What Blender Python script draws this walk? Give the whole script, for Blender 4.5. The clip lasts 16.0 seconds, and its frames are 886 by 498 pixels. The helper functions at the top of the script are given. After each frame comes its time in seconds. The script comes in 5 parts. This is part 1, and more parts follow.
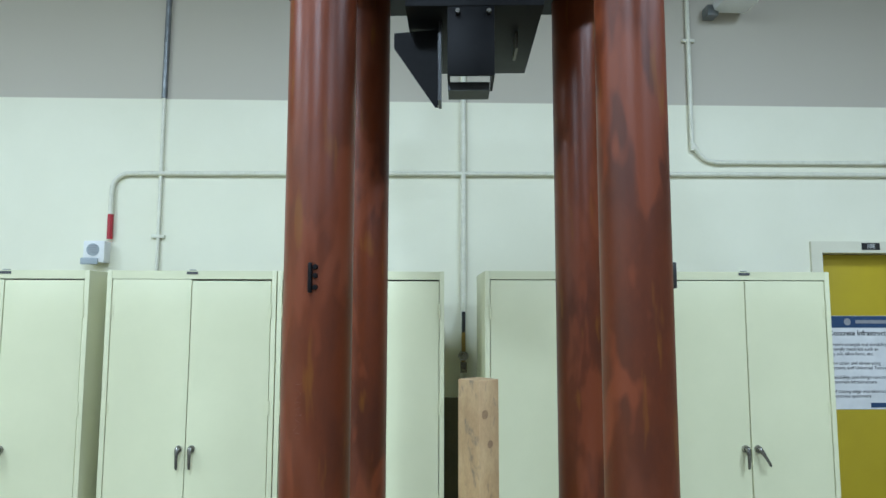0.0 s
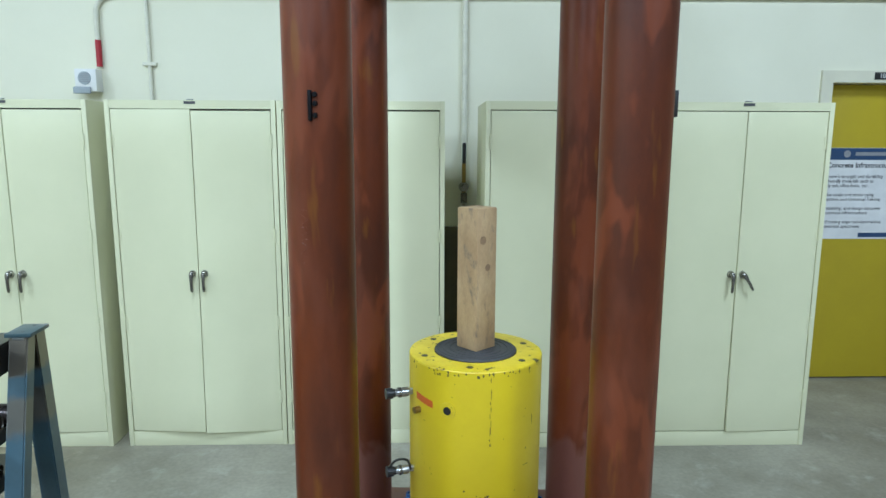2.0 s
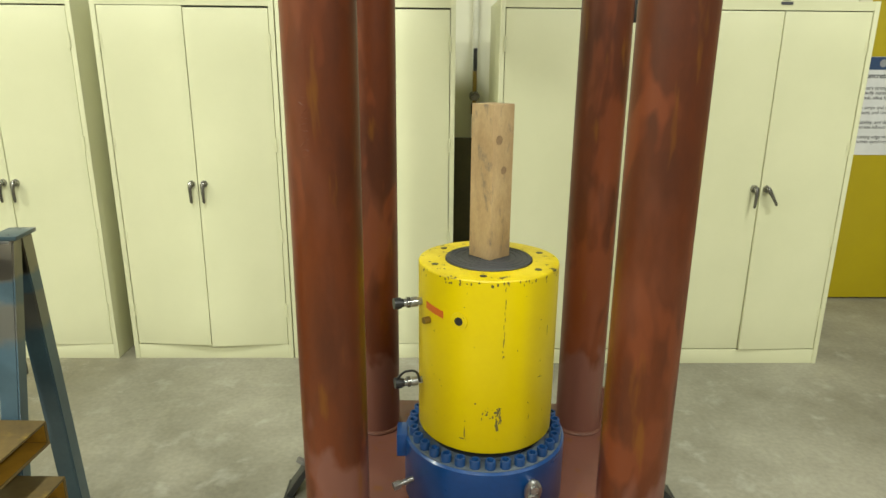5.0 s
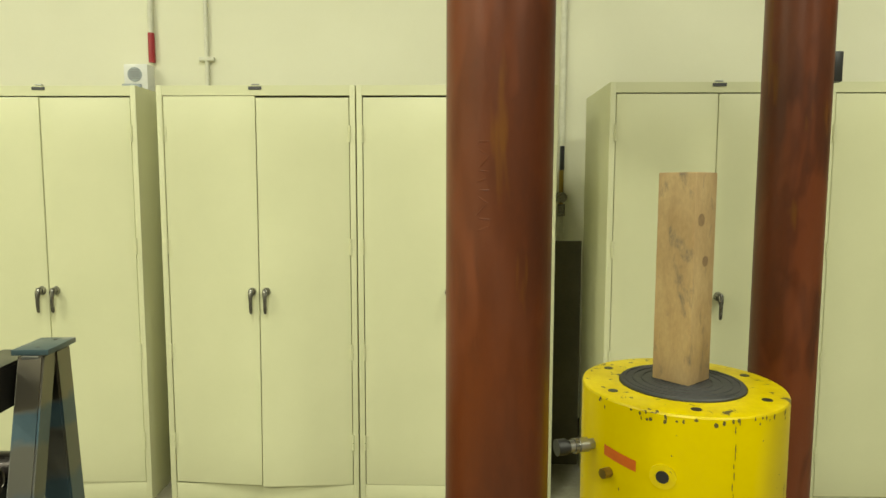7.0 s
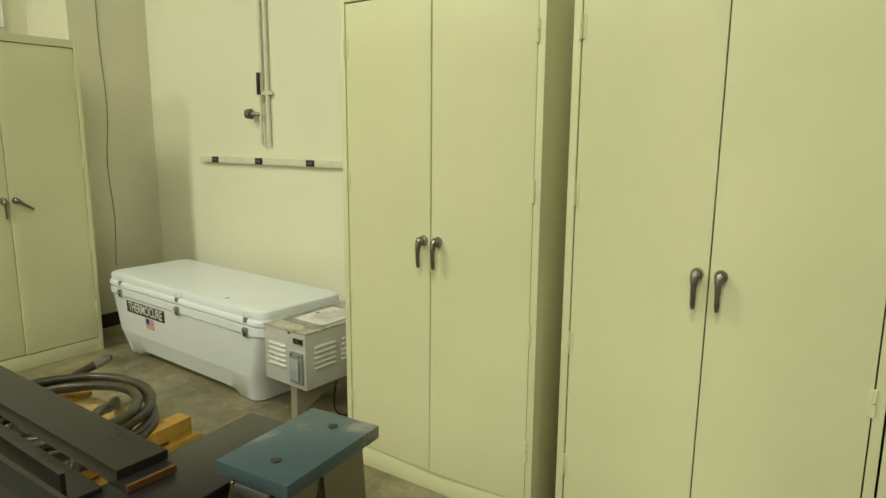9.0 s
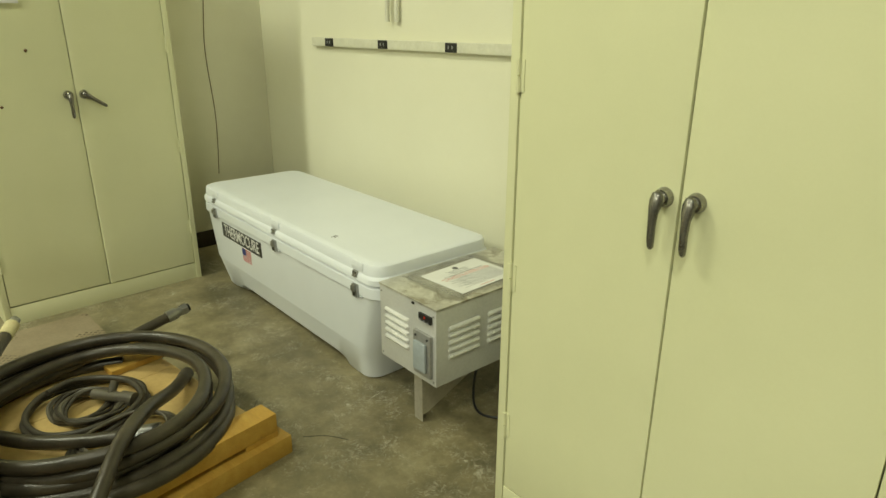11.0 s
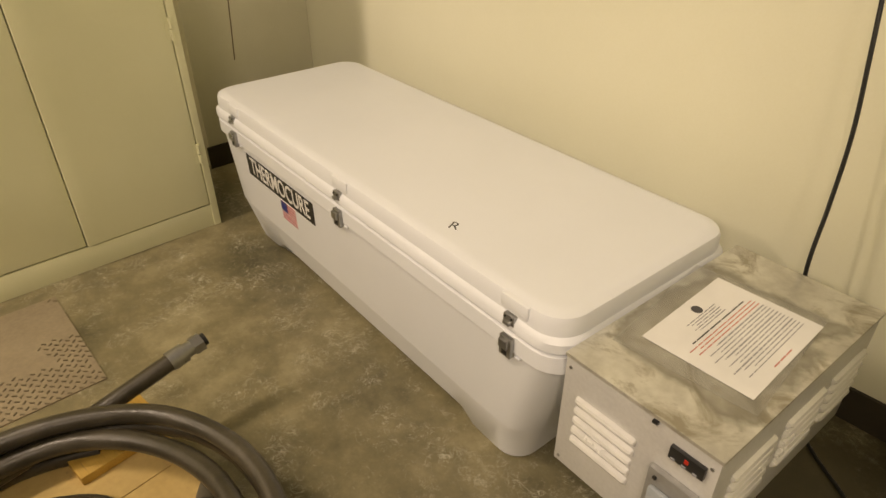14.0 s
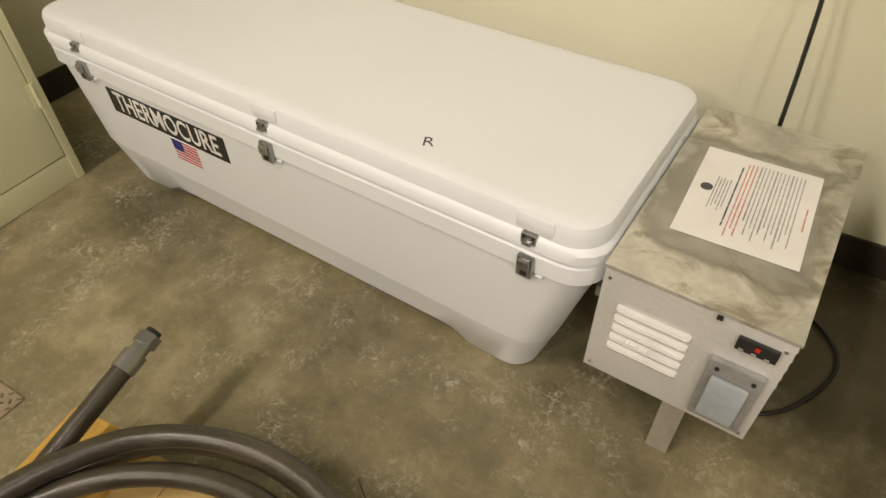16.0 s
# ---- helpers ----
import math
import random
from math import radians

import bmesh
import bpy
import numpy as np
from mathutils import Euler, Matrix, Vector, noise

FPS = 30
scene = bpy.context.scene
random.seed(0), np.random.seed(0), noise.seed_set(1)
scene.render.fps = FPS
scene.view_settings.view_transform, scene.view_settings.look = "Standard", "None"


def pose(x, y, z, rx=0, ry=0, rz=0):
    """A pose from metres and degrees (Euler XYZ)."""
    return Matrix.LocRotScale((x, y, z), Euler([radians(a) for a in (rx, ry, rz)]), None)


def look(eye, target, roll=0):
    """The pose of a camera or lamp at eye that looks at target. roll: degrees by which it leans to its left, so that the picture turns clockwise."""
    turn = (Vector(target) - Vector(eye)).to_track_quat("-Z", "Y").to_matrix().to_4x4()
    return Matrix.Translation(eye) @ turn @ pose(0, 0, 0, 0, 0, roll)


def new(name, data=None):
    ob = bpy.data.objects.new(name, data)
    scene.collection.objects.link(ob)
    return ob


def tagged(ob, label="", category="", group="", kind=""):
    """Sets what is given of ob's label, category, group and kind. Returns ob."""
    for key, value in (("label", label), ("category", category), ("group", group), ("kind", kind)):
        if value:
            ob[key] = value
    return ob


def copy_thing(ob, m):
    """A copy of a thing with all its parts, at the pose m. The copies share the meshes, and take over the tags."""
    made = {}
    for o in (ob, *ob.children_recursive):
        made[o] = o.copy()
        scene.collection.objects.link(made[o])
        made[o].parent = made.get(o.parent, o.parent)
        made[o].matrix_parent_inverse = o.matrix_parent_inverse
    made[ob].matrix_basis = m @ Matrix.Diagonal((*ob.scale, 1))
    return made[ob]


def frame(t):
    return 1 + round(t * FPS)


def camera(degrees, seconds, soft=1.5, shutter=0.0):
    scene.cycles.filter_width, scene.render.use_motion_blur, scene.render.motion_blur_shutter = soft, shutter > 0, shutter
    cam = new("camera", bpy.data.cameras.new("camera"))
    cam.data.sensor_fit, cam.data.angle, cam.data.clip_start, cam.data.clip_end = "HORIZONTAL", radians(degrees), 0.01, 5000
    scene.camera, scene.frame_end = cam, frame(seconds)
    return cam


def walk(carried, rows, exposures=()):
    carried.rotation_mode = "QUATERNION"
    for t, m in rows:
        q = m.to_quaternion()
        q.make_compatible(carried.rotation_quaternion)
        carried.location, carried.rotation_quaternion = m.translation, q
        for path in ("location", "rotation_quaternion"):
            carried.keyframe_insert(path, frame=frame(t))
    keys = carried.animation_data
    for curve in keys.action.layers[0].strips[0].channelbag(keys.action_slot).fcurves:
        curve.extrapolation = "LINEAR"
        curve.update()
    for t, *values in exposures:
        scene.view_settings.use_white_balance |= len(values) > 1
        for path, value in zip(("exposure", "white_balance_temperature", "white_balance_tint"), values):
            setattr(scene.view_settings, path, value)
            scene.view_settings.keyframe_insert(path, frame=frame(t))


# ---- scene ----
cam = camera(69.0, 16.0)
PATH = [
    (0, (-0.146, -0.092, 1.756), (-0.083, 1.898, 1.951), 0.1),
    (0.5, (-0.139, -0.102, 1.759), (-0.078, 1.896, 1.822), -0.0),
    (1, (-0.136, -0.099, 1.748), (-0.079, 1.899, 1.689), 0.1),
    (1.5, (-0.143, -0.122, 1.754), (-0.081, 1.868, 1.564), 0.2),
    (2, (-0.145, -0.122, 1.746), (-0.084, 1.852, 1.427), 0.2),
    (2.5, (-0.151, -0.12, 1.732), (-0.089, 1.83, 1.292), 0.1),
    (3, (-0.142, -0.114, 1.728), (-0.083, 1.806, 1.169), 0.3),
    (5.5, (-0.175, 0.074, 1.627), (-0.133, 1.999, 1.085), 0.5),
    (6, (-0.235, 0.168, 1.594), (-0.196, 2.146, 1.301), 0.3),
    (6.5, (-0.353, 0.313, 1.561), (-0.338, 2.304, 1.374), 0.1),
    (7, (-0.478, 0.495, 1.517), (-0.522, 2.486, 1.327), 0.1),
    (7.5, (-0.585, 0.723, 1.492), (-0.939, 2.682, 1.304), 0.1),
    (8, (-0.721, 0.987, 1.465), (-1.39, 2.862, 1.273), 0.3),
    (8.5, (-0.878, 1.241, 1.453), (-1.852, 2.978, 1.257), 0.4),
    (9.2, (-1.05, 1.63, 1.42), (-2.18, 3.18, 1.0), 0.3),
    (10.0, (-1.36, 2.07, 1.39), (-2.62, 3.49, 0.785), 0.2),
    (11, (-1.84, 2.293, 1.36), (-3.207, 3.59, 0.69), 0.2),
    (11.5, (-2.066, 2.333, 1.345), (-3.51, 3.515, 0.624), 0.1),
    (12, (-2.321, 2.435, 1.306), (-3.776, 3.577, 0.544), 0.2),
    (12.5, (-2.572, 2.539, 1.301), (-4.015, 3.663, 0.492), -0.1),
    (13, (-2.788, 2.625, 1.299), (-4.101, 3.653, 0.196), -0.0),
    (13.5, (-2.934, 2.744, 1.297), (-4.247, 3.77, 0.191), -0.3),
    (14, (-3.023, 2.831, 1.284), (-4.273, 3.944, 0.189), -0.1),
    (14.5, (-3.098, 2.864, 1.265), (-4.241, 4.023, 0.104), -0.1),
    (15, (-3.189, 2.844, 1.278), (-4.147, 3.933, -0.099), -0.2),
    (15.5, (-3.282, 2.812, 1.272), (-4.069, 4.017, -0.116), -0.3),
    (16, (-3.378, 2.799, 1.271), (-4.109, 4.014, -0.139), -0.9),
]

EXPOSURES = [(0.0, -0.2, 4850, 7), (1.5, -0.25, 4850, 7), (3.2, -0.04, 4950, 7), (5.3, -0.02, 6800, 2), (6.5, -0.2, 7300, -4), (7.0, -0.28, 7350, -4), (8.0, -0.46, 7400, -4), (8.6, -0.6, 7400, -4), (11.0, -0.44, 7500, -7),
             (12.2, -0.3, 8200, -4), (12.9, -0.32, 9200, 17), (14.5, -0.6, 8700, 24), (15.0, -0.42, 7500, 21), (16.0, -0.4, 7500, 21)]
walk(cam, [(t, look(eye, target, roll)) for t, eye, target, roll in PATH], EXPOSURES)

# ---- world and lights ----
world = bpy.data.worlds.new("world")
world.use_nodes = True
world.node_tree.nodes["Background"].inputs[0].default_value = (0.9, 1.0, 0.95, 1)
world.node_tree.nodes["Background"].inputs[1].default_value = 0.03
scene.world = world
LAMP_WATTS = 135


# ---- materials ----
def mat(name, a, b=None, rough=0.5, metal=0.0, scale=6.0, fine=60.0, bump=0.05, mix=0.5, spread=0.2, stretch=(1, 1, 1), coat=0.0, spec=0.5,
        wear=None, wear_scale=4.0, wear_low=0.6, wear_high=0.68, stamp=0.0, rough_var=0.1, wear_detail=8, twist=0.3):
    """Two-scale procedural paint, metal, wood or concrete. a, b: base colours; wear: a colour that shows in patches."""
    m = bpy.data.materials.new(name)
    m.use_nodes = True
    nt = m.node_tree
    p = nt.nodes["Principled BSDF"]
    link = nt.links.new
    b = b or tuple(c * 0.86 for c in a)
    co = nt.nodes.new("ShaderNodeTexCoord")
    mp = nt.nodes.new("ShaderNodeMapping")
    mp.inputs["Scale"].default_value = stretch
    link(co.outputs["Object"], mp.inputs["Vector"])
    big = nt.nodes.new("ShaderNodeTexNoise")
    big.inputs["Scale"].default_value = scale
    big.inputs["Detail"].default_value = 6
    big.inputs["Roughness"].default_value = 0.6
    small = nt.nodes.new("ShaderNodeTexNoise")
    small.inputs["Scale"].default_value = fine
    small.inputs["Detail"].default_value = 4
    for n in (big, small):
        link(mp.outputs[0], n.inputs["Vector"])
    ramp = nt.nodes.new("ShaderNodeMapRange")
    ramp.inputs["From Min"].default_value, ramp.inputs["From Max"].default_value = 0.5 - spread, 0.5 + spread
    link(big.outputs["Fac"], ramp.inputs["Value"])
    col = nt.nodes.new("ShaderNodeMix")
    col.data_type = "RGBA"
    col.inputs["A"].default_value, col.inputs["B"].default_value = (*a, 1), (*b, 1)
    link(ramp.outputs[0], col.inputs["Factor"])
    grain = nt.nodes.new("ShaderNodeMix")
    grain.data_type = "RGBA"
    grain.blend_type = "OVERLAY"
    grain.inputs["Factor"].default_value = mix * 0.35
    link(col.outputs["Result"], grain.inputs["A"])
    link(small.outputs["Fac"], grain.inputs["B"])
    out = grain.outputs["Result"]
    if wear:
        wn = nt.nodes.new("ShaderNodeTexNoise")
        wn.inputs["Scale"].default_value = wear_scale
        wn.inputs["Detail"].default_value = wear_detail
        wn.inputs["Roughness"].default_value = 0.65
        wn.inputs["Distortion"].default_value = twist
        link(mp.outputs[0], wn.inputs["Vector"])
        wr = nt.nodes.new("ShaderNodeMapRange")
        wr.inputs["From Min"].default_value, wr.inputs["From Max"].default_value = wear_low, wear_high
        link(wn.outputs["Fac"], wr.inputs["Value"])
        wm = nt.nodes.new("ShaderNodeMix")
        wm.data_type = "RGBA"
        link(wr.outputs[0], wm.inputs["Factor"])
        link(out, wm.inputs["A"])
        wm.inputs["B"].default_value = (*wear, 1)
        out = wm.outputs["Result"]
    link(out, p.inputs["Base Color"])
    rr = nt.nodes.new("ShaderNodeMapRange")
    rr.inputs["To Min"].default_value, rr.inputs["To Max"].default_value = max(0.02, rough - rough_var), min(1, rough + rough_var)
    link(big.outputs["Fac"], rr.inputs["Value"])
    link(rr.outputs[0], p.inputs["Roughness"])
    p.inputs["Metallic"].default_value = metal
    p.inputs["Coat Weight"].default_value = coat
    p.inputs["Specular IOR Level"].default_value = spec
    if bump:
        bp = nt.nodes.new("ShaderNodeBump")
        bp.inputs["Strength"].default_value = bump
        bp.inputs["Distance"].default_value = 0.004
        link(small.outputs["Fac"], bp.inputs["Height"])
        link(bp.outputs[0], p.inputs["Normal"])
    return m


def wall_paint():
    """White painted wall whose paint stops at 3.24 m, with bare grey plaster above."""
    m = mat("wall_paint", (0.80, 0.785, 0.62), (0.755, 0.74, 0.575), 0.55, scale=1.3, fine=140, bump=0.12, mix=0.15, spec=0.3)
    nt = m.node_tree
    p = nt.nodes["Principled BSDF"]
    source = p.inputs["Base Color"].links[0].from_socket
    co = nt.nodes.new("ShaderNodeNewGeometry")
    sep = nt.nodes.new("ShaderNodeSeparateXYZ")
    nt.links.new(co.outputs["Position"], sep.inputs[0])
    r = nt.nodes.new("ShaderNodeMapRange")
    r.inputs["From Min"].default_value, r.inputs["From Max"].default_value = 3.243, 3.249
    nt.links.new(sep.outputs["Z"], r.inputs["Value"])
    mx = nt.nodes.new("ShaderNodeMix")
    mx.data_type = "RGBA"
    nt.links.new(r.outputs[0], mx.inputs["Factor"])
    nt.links.new(source, mx.inputs["A"])
    mx.inputs["B"].default_value = (0.48, 0.445, 0.36, 1)
    nt.links.new(mx.outputs["Result"], p.inputs["Base Color"])
    return m


def column_paint():
    """Red oxide primer brushed on in patches, with a paler pink undercoat showing towards the foot."""
    m = mat("red_oxide_primer", (0.112, 0.0245, 0.005), (0.06, 0.014, 0.004), 0.4, scale=2.4, fine=70, bump=0.08, mix=0.25, spread=0.15, stretch=(2.2, 2.2, 0.8),
            wear=(0.13, 0.031, 0.009), wear_scale=2.6, wear_low=0.52, wear_high=0.58, spec=0.3, wear_detail=3, rough_var=0.16)
    nt = m.node_tree
    link = nt.links.new
    p = nt.nodes["Principled BSDF"]
    out = p.inputs["Base Color"].links[0].from_socket
    geo = nt.nodes.new("ShaderNodeNewGeometry")
    sep = nt.nodes.new("ShaderNodeSeparateXYZ")
    link(geo.outputs["Position"], sep.inputs[0])
    for scale, stretch, colour, lo, hi, height, strength in ((2.6, (3.0, 3.0, 0.9), (0.15, 0.047, 0.023), 0.54, 0.66, 0.0, 0.4), (3.0, (2.5, 2.5, 1.2), (0.15, 0.062, 0.045), 0.0, 0.07, -1.0, 0.85),
                                                             (7.0, (3.0, 3.0, 0.5), (0.15, 0.055, 0.004), 0.62, 0.7, 0.0, 0.6)):
        mp = nt.nodes.new("ShaderNodeMapping")
        mp.inputs["Scale"].default_value = stretch
        mp.inputs["Location"].default_value = (scale, 2 * scale, 0.4)
        link(geo.outputs["Position"], mp.inputs["Vector"])
        n = nt.nodes.new("ShaderNodeTexNoise")
        n.inputs["Scale"].default_value = scale
        n.inputs["Detail"].default_value = 3
        n.inputs["Distortion"].default_value = 0.15
        link(mp.outputs[0], n.inputs["Vector"])
        value = n.outputs["Fac"]
        if height:
            add = nt.nodes.new("ShaderNodeMath")
            add.operation = "MULTIPLY_ADD"
            link(value, add.inputs[0])
            add.inputs[1].default_value = 0.9
            low = nt.nodes.new("ShaderNodeMath")
            low.operation = "MULTIPLY_ADD"
            link(sep.outputs["Z"], low.inputs[0])
            low.inputs[1].default_value = -1.0
            low.inputs[2].default_value = 0.2
            link(low.outputs[0], add.inputs[2])
            value = add.outputs[0]
        r = nt.nodes.new("ShaderNodeMapRange")
        r.inputs["From Min"].default_value, r.inputs["From Max"].default_value = lo, hi
        r.inputs["To Max"].default_value = strength
        link(value, r.inputs["Value"])
        mx = nt.nodes.new("ShaderNodeMix")
        mx.data_type = "RGBA"
        link(r.outputs[0], mx.inputs["Factor"])
        link(out, mx.inputs["A"])
        mx.inputs["B"].default_value = (*colour, 1)
        out = mx.outputs["Result"]
    link(out, p.inputs["Base Color"])
    return m


def stand_paint():
    """Slate paint ground back to bare steel at the leg tops and round one weld, with a ragged border."""
    m = mat("slate_leg_paint", (0.06, 0.105, 0.135), (0.042, 0.075, 0.095), 0.34, scale=5, fine=80, bump=0.04, rough_var=0.08)
    nt = m.node_tree
    link = nt.links.new
    p = nt.nodes["Principled BSDF"]
    out = p.inputs["Base Color"].links[0].from_socket
    geo = nt.nodes.new("ShaderNodeNewGeometry")
    sep = nt.nodes.new("ShaderNodeSeparateXYZ")
    link(geo.outputs["Position"], sep.inputs[0])
    n = nt.nodes.new("ShaderNodeTexNoise")
    n.inputs["Scale"].default_value = 14
    n.inputs["Detail"].default_value = 4
    link(geo.outputs["Position"], n.inputs["Vector"])
    add = nt.nodes.new("ShaderNodeMath")
    add.operation = "MULTIPLY_ADD"
    link(n.outputs["Fac"], add.inputs[0])
    add.inputs[1].default_value = 0.07
    link(sep.outputs["Z"], add.inputs[2])
    ramp = nt.nodes.new("ShaderNodeValToRGB")
    el = ramp.color_ramp.elements
    el[0].position, el[0].color = 0.8, (0, 0, 0, 1)
    el[1].position, el[1].color = 0.83, (0.7, 0.7, 0.7, 1)
    for pos, v in ((0.91, 0.7), (0.93, 0.0), (0.985, 0.0)):
        el.new(pos).color = (v, v, v, 1)
    top = el.new(1.0)
    top.color = (1, 1, 1, 1)
    shift = nt.nodes.new("ShaderNodeMath")
    shift.operation = "ADD"
    shift.inputs[1].default_value = -0.095
    link(add.outputs[0], shift.inputs[0])
    link(shift.outputs[0], ramp.inputs[0])
    mx = nt.nodes.new("ShaderNodeMix")
    mx.data_type = "RGBA"
    link(ramp.outputs[0], mx.inputs["Factor"])
    link(out, mx.inputs["A"])
    mx.inputs["B"].default_value = (0.2, 0.18, 0.145, 1)
    link(mx.outputs["Result"], p.inputs["Base Color"])
    link(ramp.outputs[0], p.inputs["Metallic"])
    return m


def tread_plate():
    m = mat("tread_plate", (0.30, 0.245, 0.165), (0.23, 0.185, 0.12), 0.6, metal=0.1, scale=5, fine=90)
    return m


def floor_material():
    """Grey concrete that turns to a darker, oil-soaked brown in the west corner of the hall, with a dark ragged patch
    by the wall.
    """
    m = mat("floor_concrete", (0.33, 0.312, 0.245), (0.205, 0.192, 0.145), 0.42, scale=1.6, fine=45, bump=0.05, mix=0.7, spread=0.16, spec=0.4,
            wear=(0.42, 0.41, 0.345), wear_scale=5.5, wear_low=0.56, wear_high=0.8, rough_var=0.18)
    nt = m.node_tree
    link = nt.links.new
    p = nt.nodes["Principled BSDF"]
    source = p.inputs["Base Color"].links[0].from_socket
    geo = nt.nodes.new("ShaderNodeNewGeometry")
    sep = nt.nodes.new("ShaderNodeSeparateXYZ")
    link(geo.outputs["Position"], sep.inputs[0])
    edge = nt.nodes.new("ShaderNodeTexNoise")
    edge.inputs["Scale"].default_value = 1.1
    edge.inputs["Detail"].default_value = 5
    link(geo.outputs["Position"], edge.inputs["Vector"])
    add = nt.nodes.new("ShaderNodeMath")
    add.operation = "MULTIPLY_ADD"
    link(edge.outputs["Fac"], add.inputs[0])
    add.inputs[1].default_value = 1.6
    link(sep.outputs["X"], add.inputs[2])
    reach = nt.nodes.new("ShaderNodeMapRange")
    reach.inputs["From Min"].default_value, reach.inputs["From Max"].default_value = -0.8, -1.9
    link(add.outputs[0], reach.inputs["Value"])
    blot = nt.nodes.new("ShaderNodeTexNoise")
    blot.inputs["Scale"].default_value = 2.6
    blot.inputs["Detail"].default_value = 9
    blot.inputs["Roughness"].default_value = 0.7
    link(geo.outputs["Position"], blot.inputs["Vector"])
    ramp = nt.nodes.new("ShaderNodeValToRGB")
    el = ramp.color_ramp.elements
    el[0].position, el[0].color = 0.33, (0.088, 0.078, 0.044, 1)
    el[1].position, el[1].color = 0.69, (0.35, 0.305, 0.185, 1)
    mid = el.new(0.52)
    mid.color = (0.205, 0.176, 0.1, 1)
    link(blot.outputs["Fac"], ramp.inputs[0])
    scr = nt.nodes.new("ShaderNodeTexNoise")
    scr.inputs["Scale"].default_value = 34
    scr.inputs["Detail"].default_value = 10
    scr.inputs["Roughness"].default_value = 0.8
    scr.inputs["Distortion"].default_value = 1.2
    link(geo.outputs["Position"], scr.inputs["Vector"])
    sr = nt.nodes.new("ShaderNodeMapRange")
    sr.inputs["From Min"].default_value, sr.inputs["From Max"].default_value = 0.58, 0.72
    sr.inputs["To Max"].default_value = 0.6
    link(scr.outputs["Fac"], sr.inputs["Value"])
    warp = nt.nodes.new("ShaderNodeVectorMath")
    warp.operation = "MULTIPLY_ADD"
    link(scr.outputs["Color"], warp.inputs[0])
    warp.inputs[1].default_value = (0.05, 0.05, 0.05)
    link(geo.outputs["Position"], warp.inputs[2])
    curl = nt.nodes.new("ShaderNodeTexNoise")
    curl.inputs["Scale"].default_value = 30
    curl.inputs["Detail"].default_value = 3
    curl.inputs["Distortion"].default_value = 1.5
    link(warp.outputs[0], curl.inputs["Vector"])
    middle = nt.nodes.new("ShaderNodeMath")
    middle.operation = "SUBTRACT"
    link(curl.outputs["Fac"], middle.inputs[0])
    middle.inputs[1].default_value = 0.5
    size = nt.nodes.new("ShaderNodeMath")
    size.operation = "ABSOLUTE"
    link(middle.outputs[0], size.inputs[0])
    thin = nt.nodes.new("ShaderNodeMapRange")
    thin.inputs["From Min"].default_value, thin.inputs["From Max"].default_value = 0.03, 0.006
    link(size.outputs[0], thin.inputs["Value"])
    patch = nt.nodes.new("ShaderNodeTexNoise")
    patch.inputs["Scale"].default_value = 5.5
    patch.inputs["Detail"].default_value = 6
    patch.inputs["Roughness"].default_value = 0.75
    link(geo.outputs["Position"], patch.inputs["Vector"])
    where = nt.nodes.new("ShaderNodeMapRange")
    where.inputs["From Min"].default_value, where.inputs["From Max"].default_value = 0.48, 0.62
    where.inputs["To Max"].default_value = 0.85
    link(patch.outputs["Fac"], where.inputs["Value"])
    lines = nt.nodes.new("ShaderNodeMath")
    lines.operation = "MULTIPLY"
    link(thin.outputs[0], lines.inputs[0])
    link(where.outputs[0], lines.inputs[1])
    most = nt.nodes.new("ShaderNodeMath")
    most.operation = "MAXIMUM"
    link(lines.outputs[0], most.inputs[0])
    link(sr.outputs[0], most.inputs[1])
    worn = nt.nodes.new("ShaderNodeMix")
    worn.data_type = "RGBA"
    link(most.outputs[0], worn.inputs["Factor"])
    link(ramp.outputs[0], worn.inputs["A"])
    worn.inputs["B"].default_value = (0.5, 0.475, 0.38, 1)
    both = nt.nodes.new("ShaderNodeMix")
    both.data_type = "RGBA"
    link(reach.outputs[0], both.inputs["Factor"])
    link(source, both.inputs["A"])
    link(worn.outputs["Result"], both.inputs["B"])
    # Dark brown patch with a ragged edge, by the wall beside the heater.
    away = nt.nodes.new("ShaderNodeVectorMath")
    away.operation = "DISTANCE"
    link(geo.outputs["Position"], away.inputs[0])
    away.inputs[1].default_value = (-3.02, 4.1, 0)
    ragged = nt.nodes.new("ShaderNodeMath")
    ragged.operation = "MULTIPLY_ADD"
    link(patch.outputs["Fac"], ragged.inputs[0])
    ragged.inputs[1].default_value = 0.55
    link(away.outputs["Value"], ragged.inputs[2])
    dark_patch = nt.nodes.new("ShaderNodeMapRange")
    dark_patch.inputs["From Min"].default_value, dark_patch.inputs["From Max"].default_value = 0.78, 0.5
    dark_patch.inputs["To Max"].default_value = 0.85
    link(ragged.outputs[0], dark_patch.inputs["Value"])
    patched = nt.nodes.new("ShaderNodeMix")
    patched.data_type = "RGBA"
    link(dark_patch.outputs[0], patched.inputs["Factor"])
    link(both.outputs["Result"], patched.inputs["A"])
    patched.inputs["B"].default_value = (0.045, 0.036, 0.018, 1)
    link(patched.outputs["Result"], p.inputs["Base Color"])
    return m


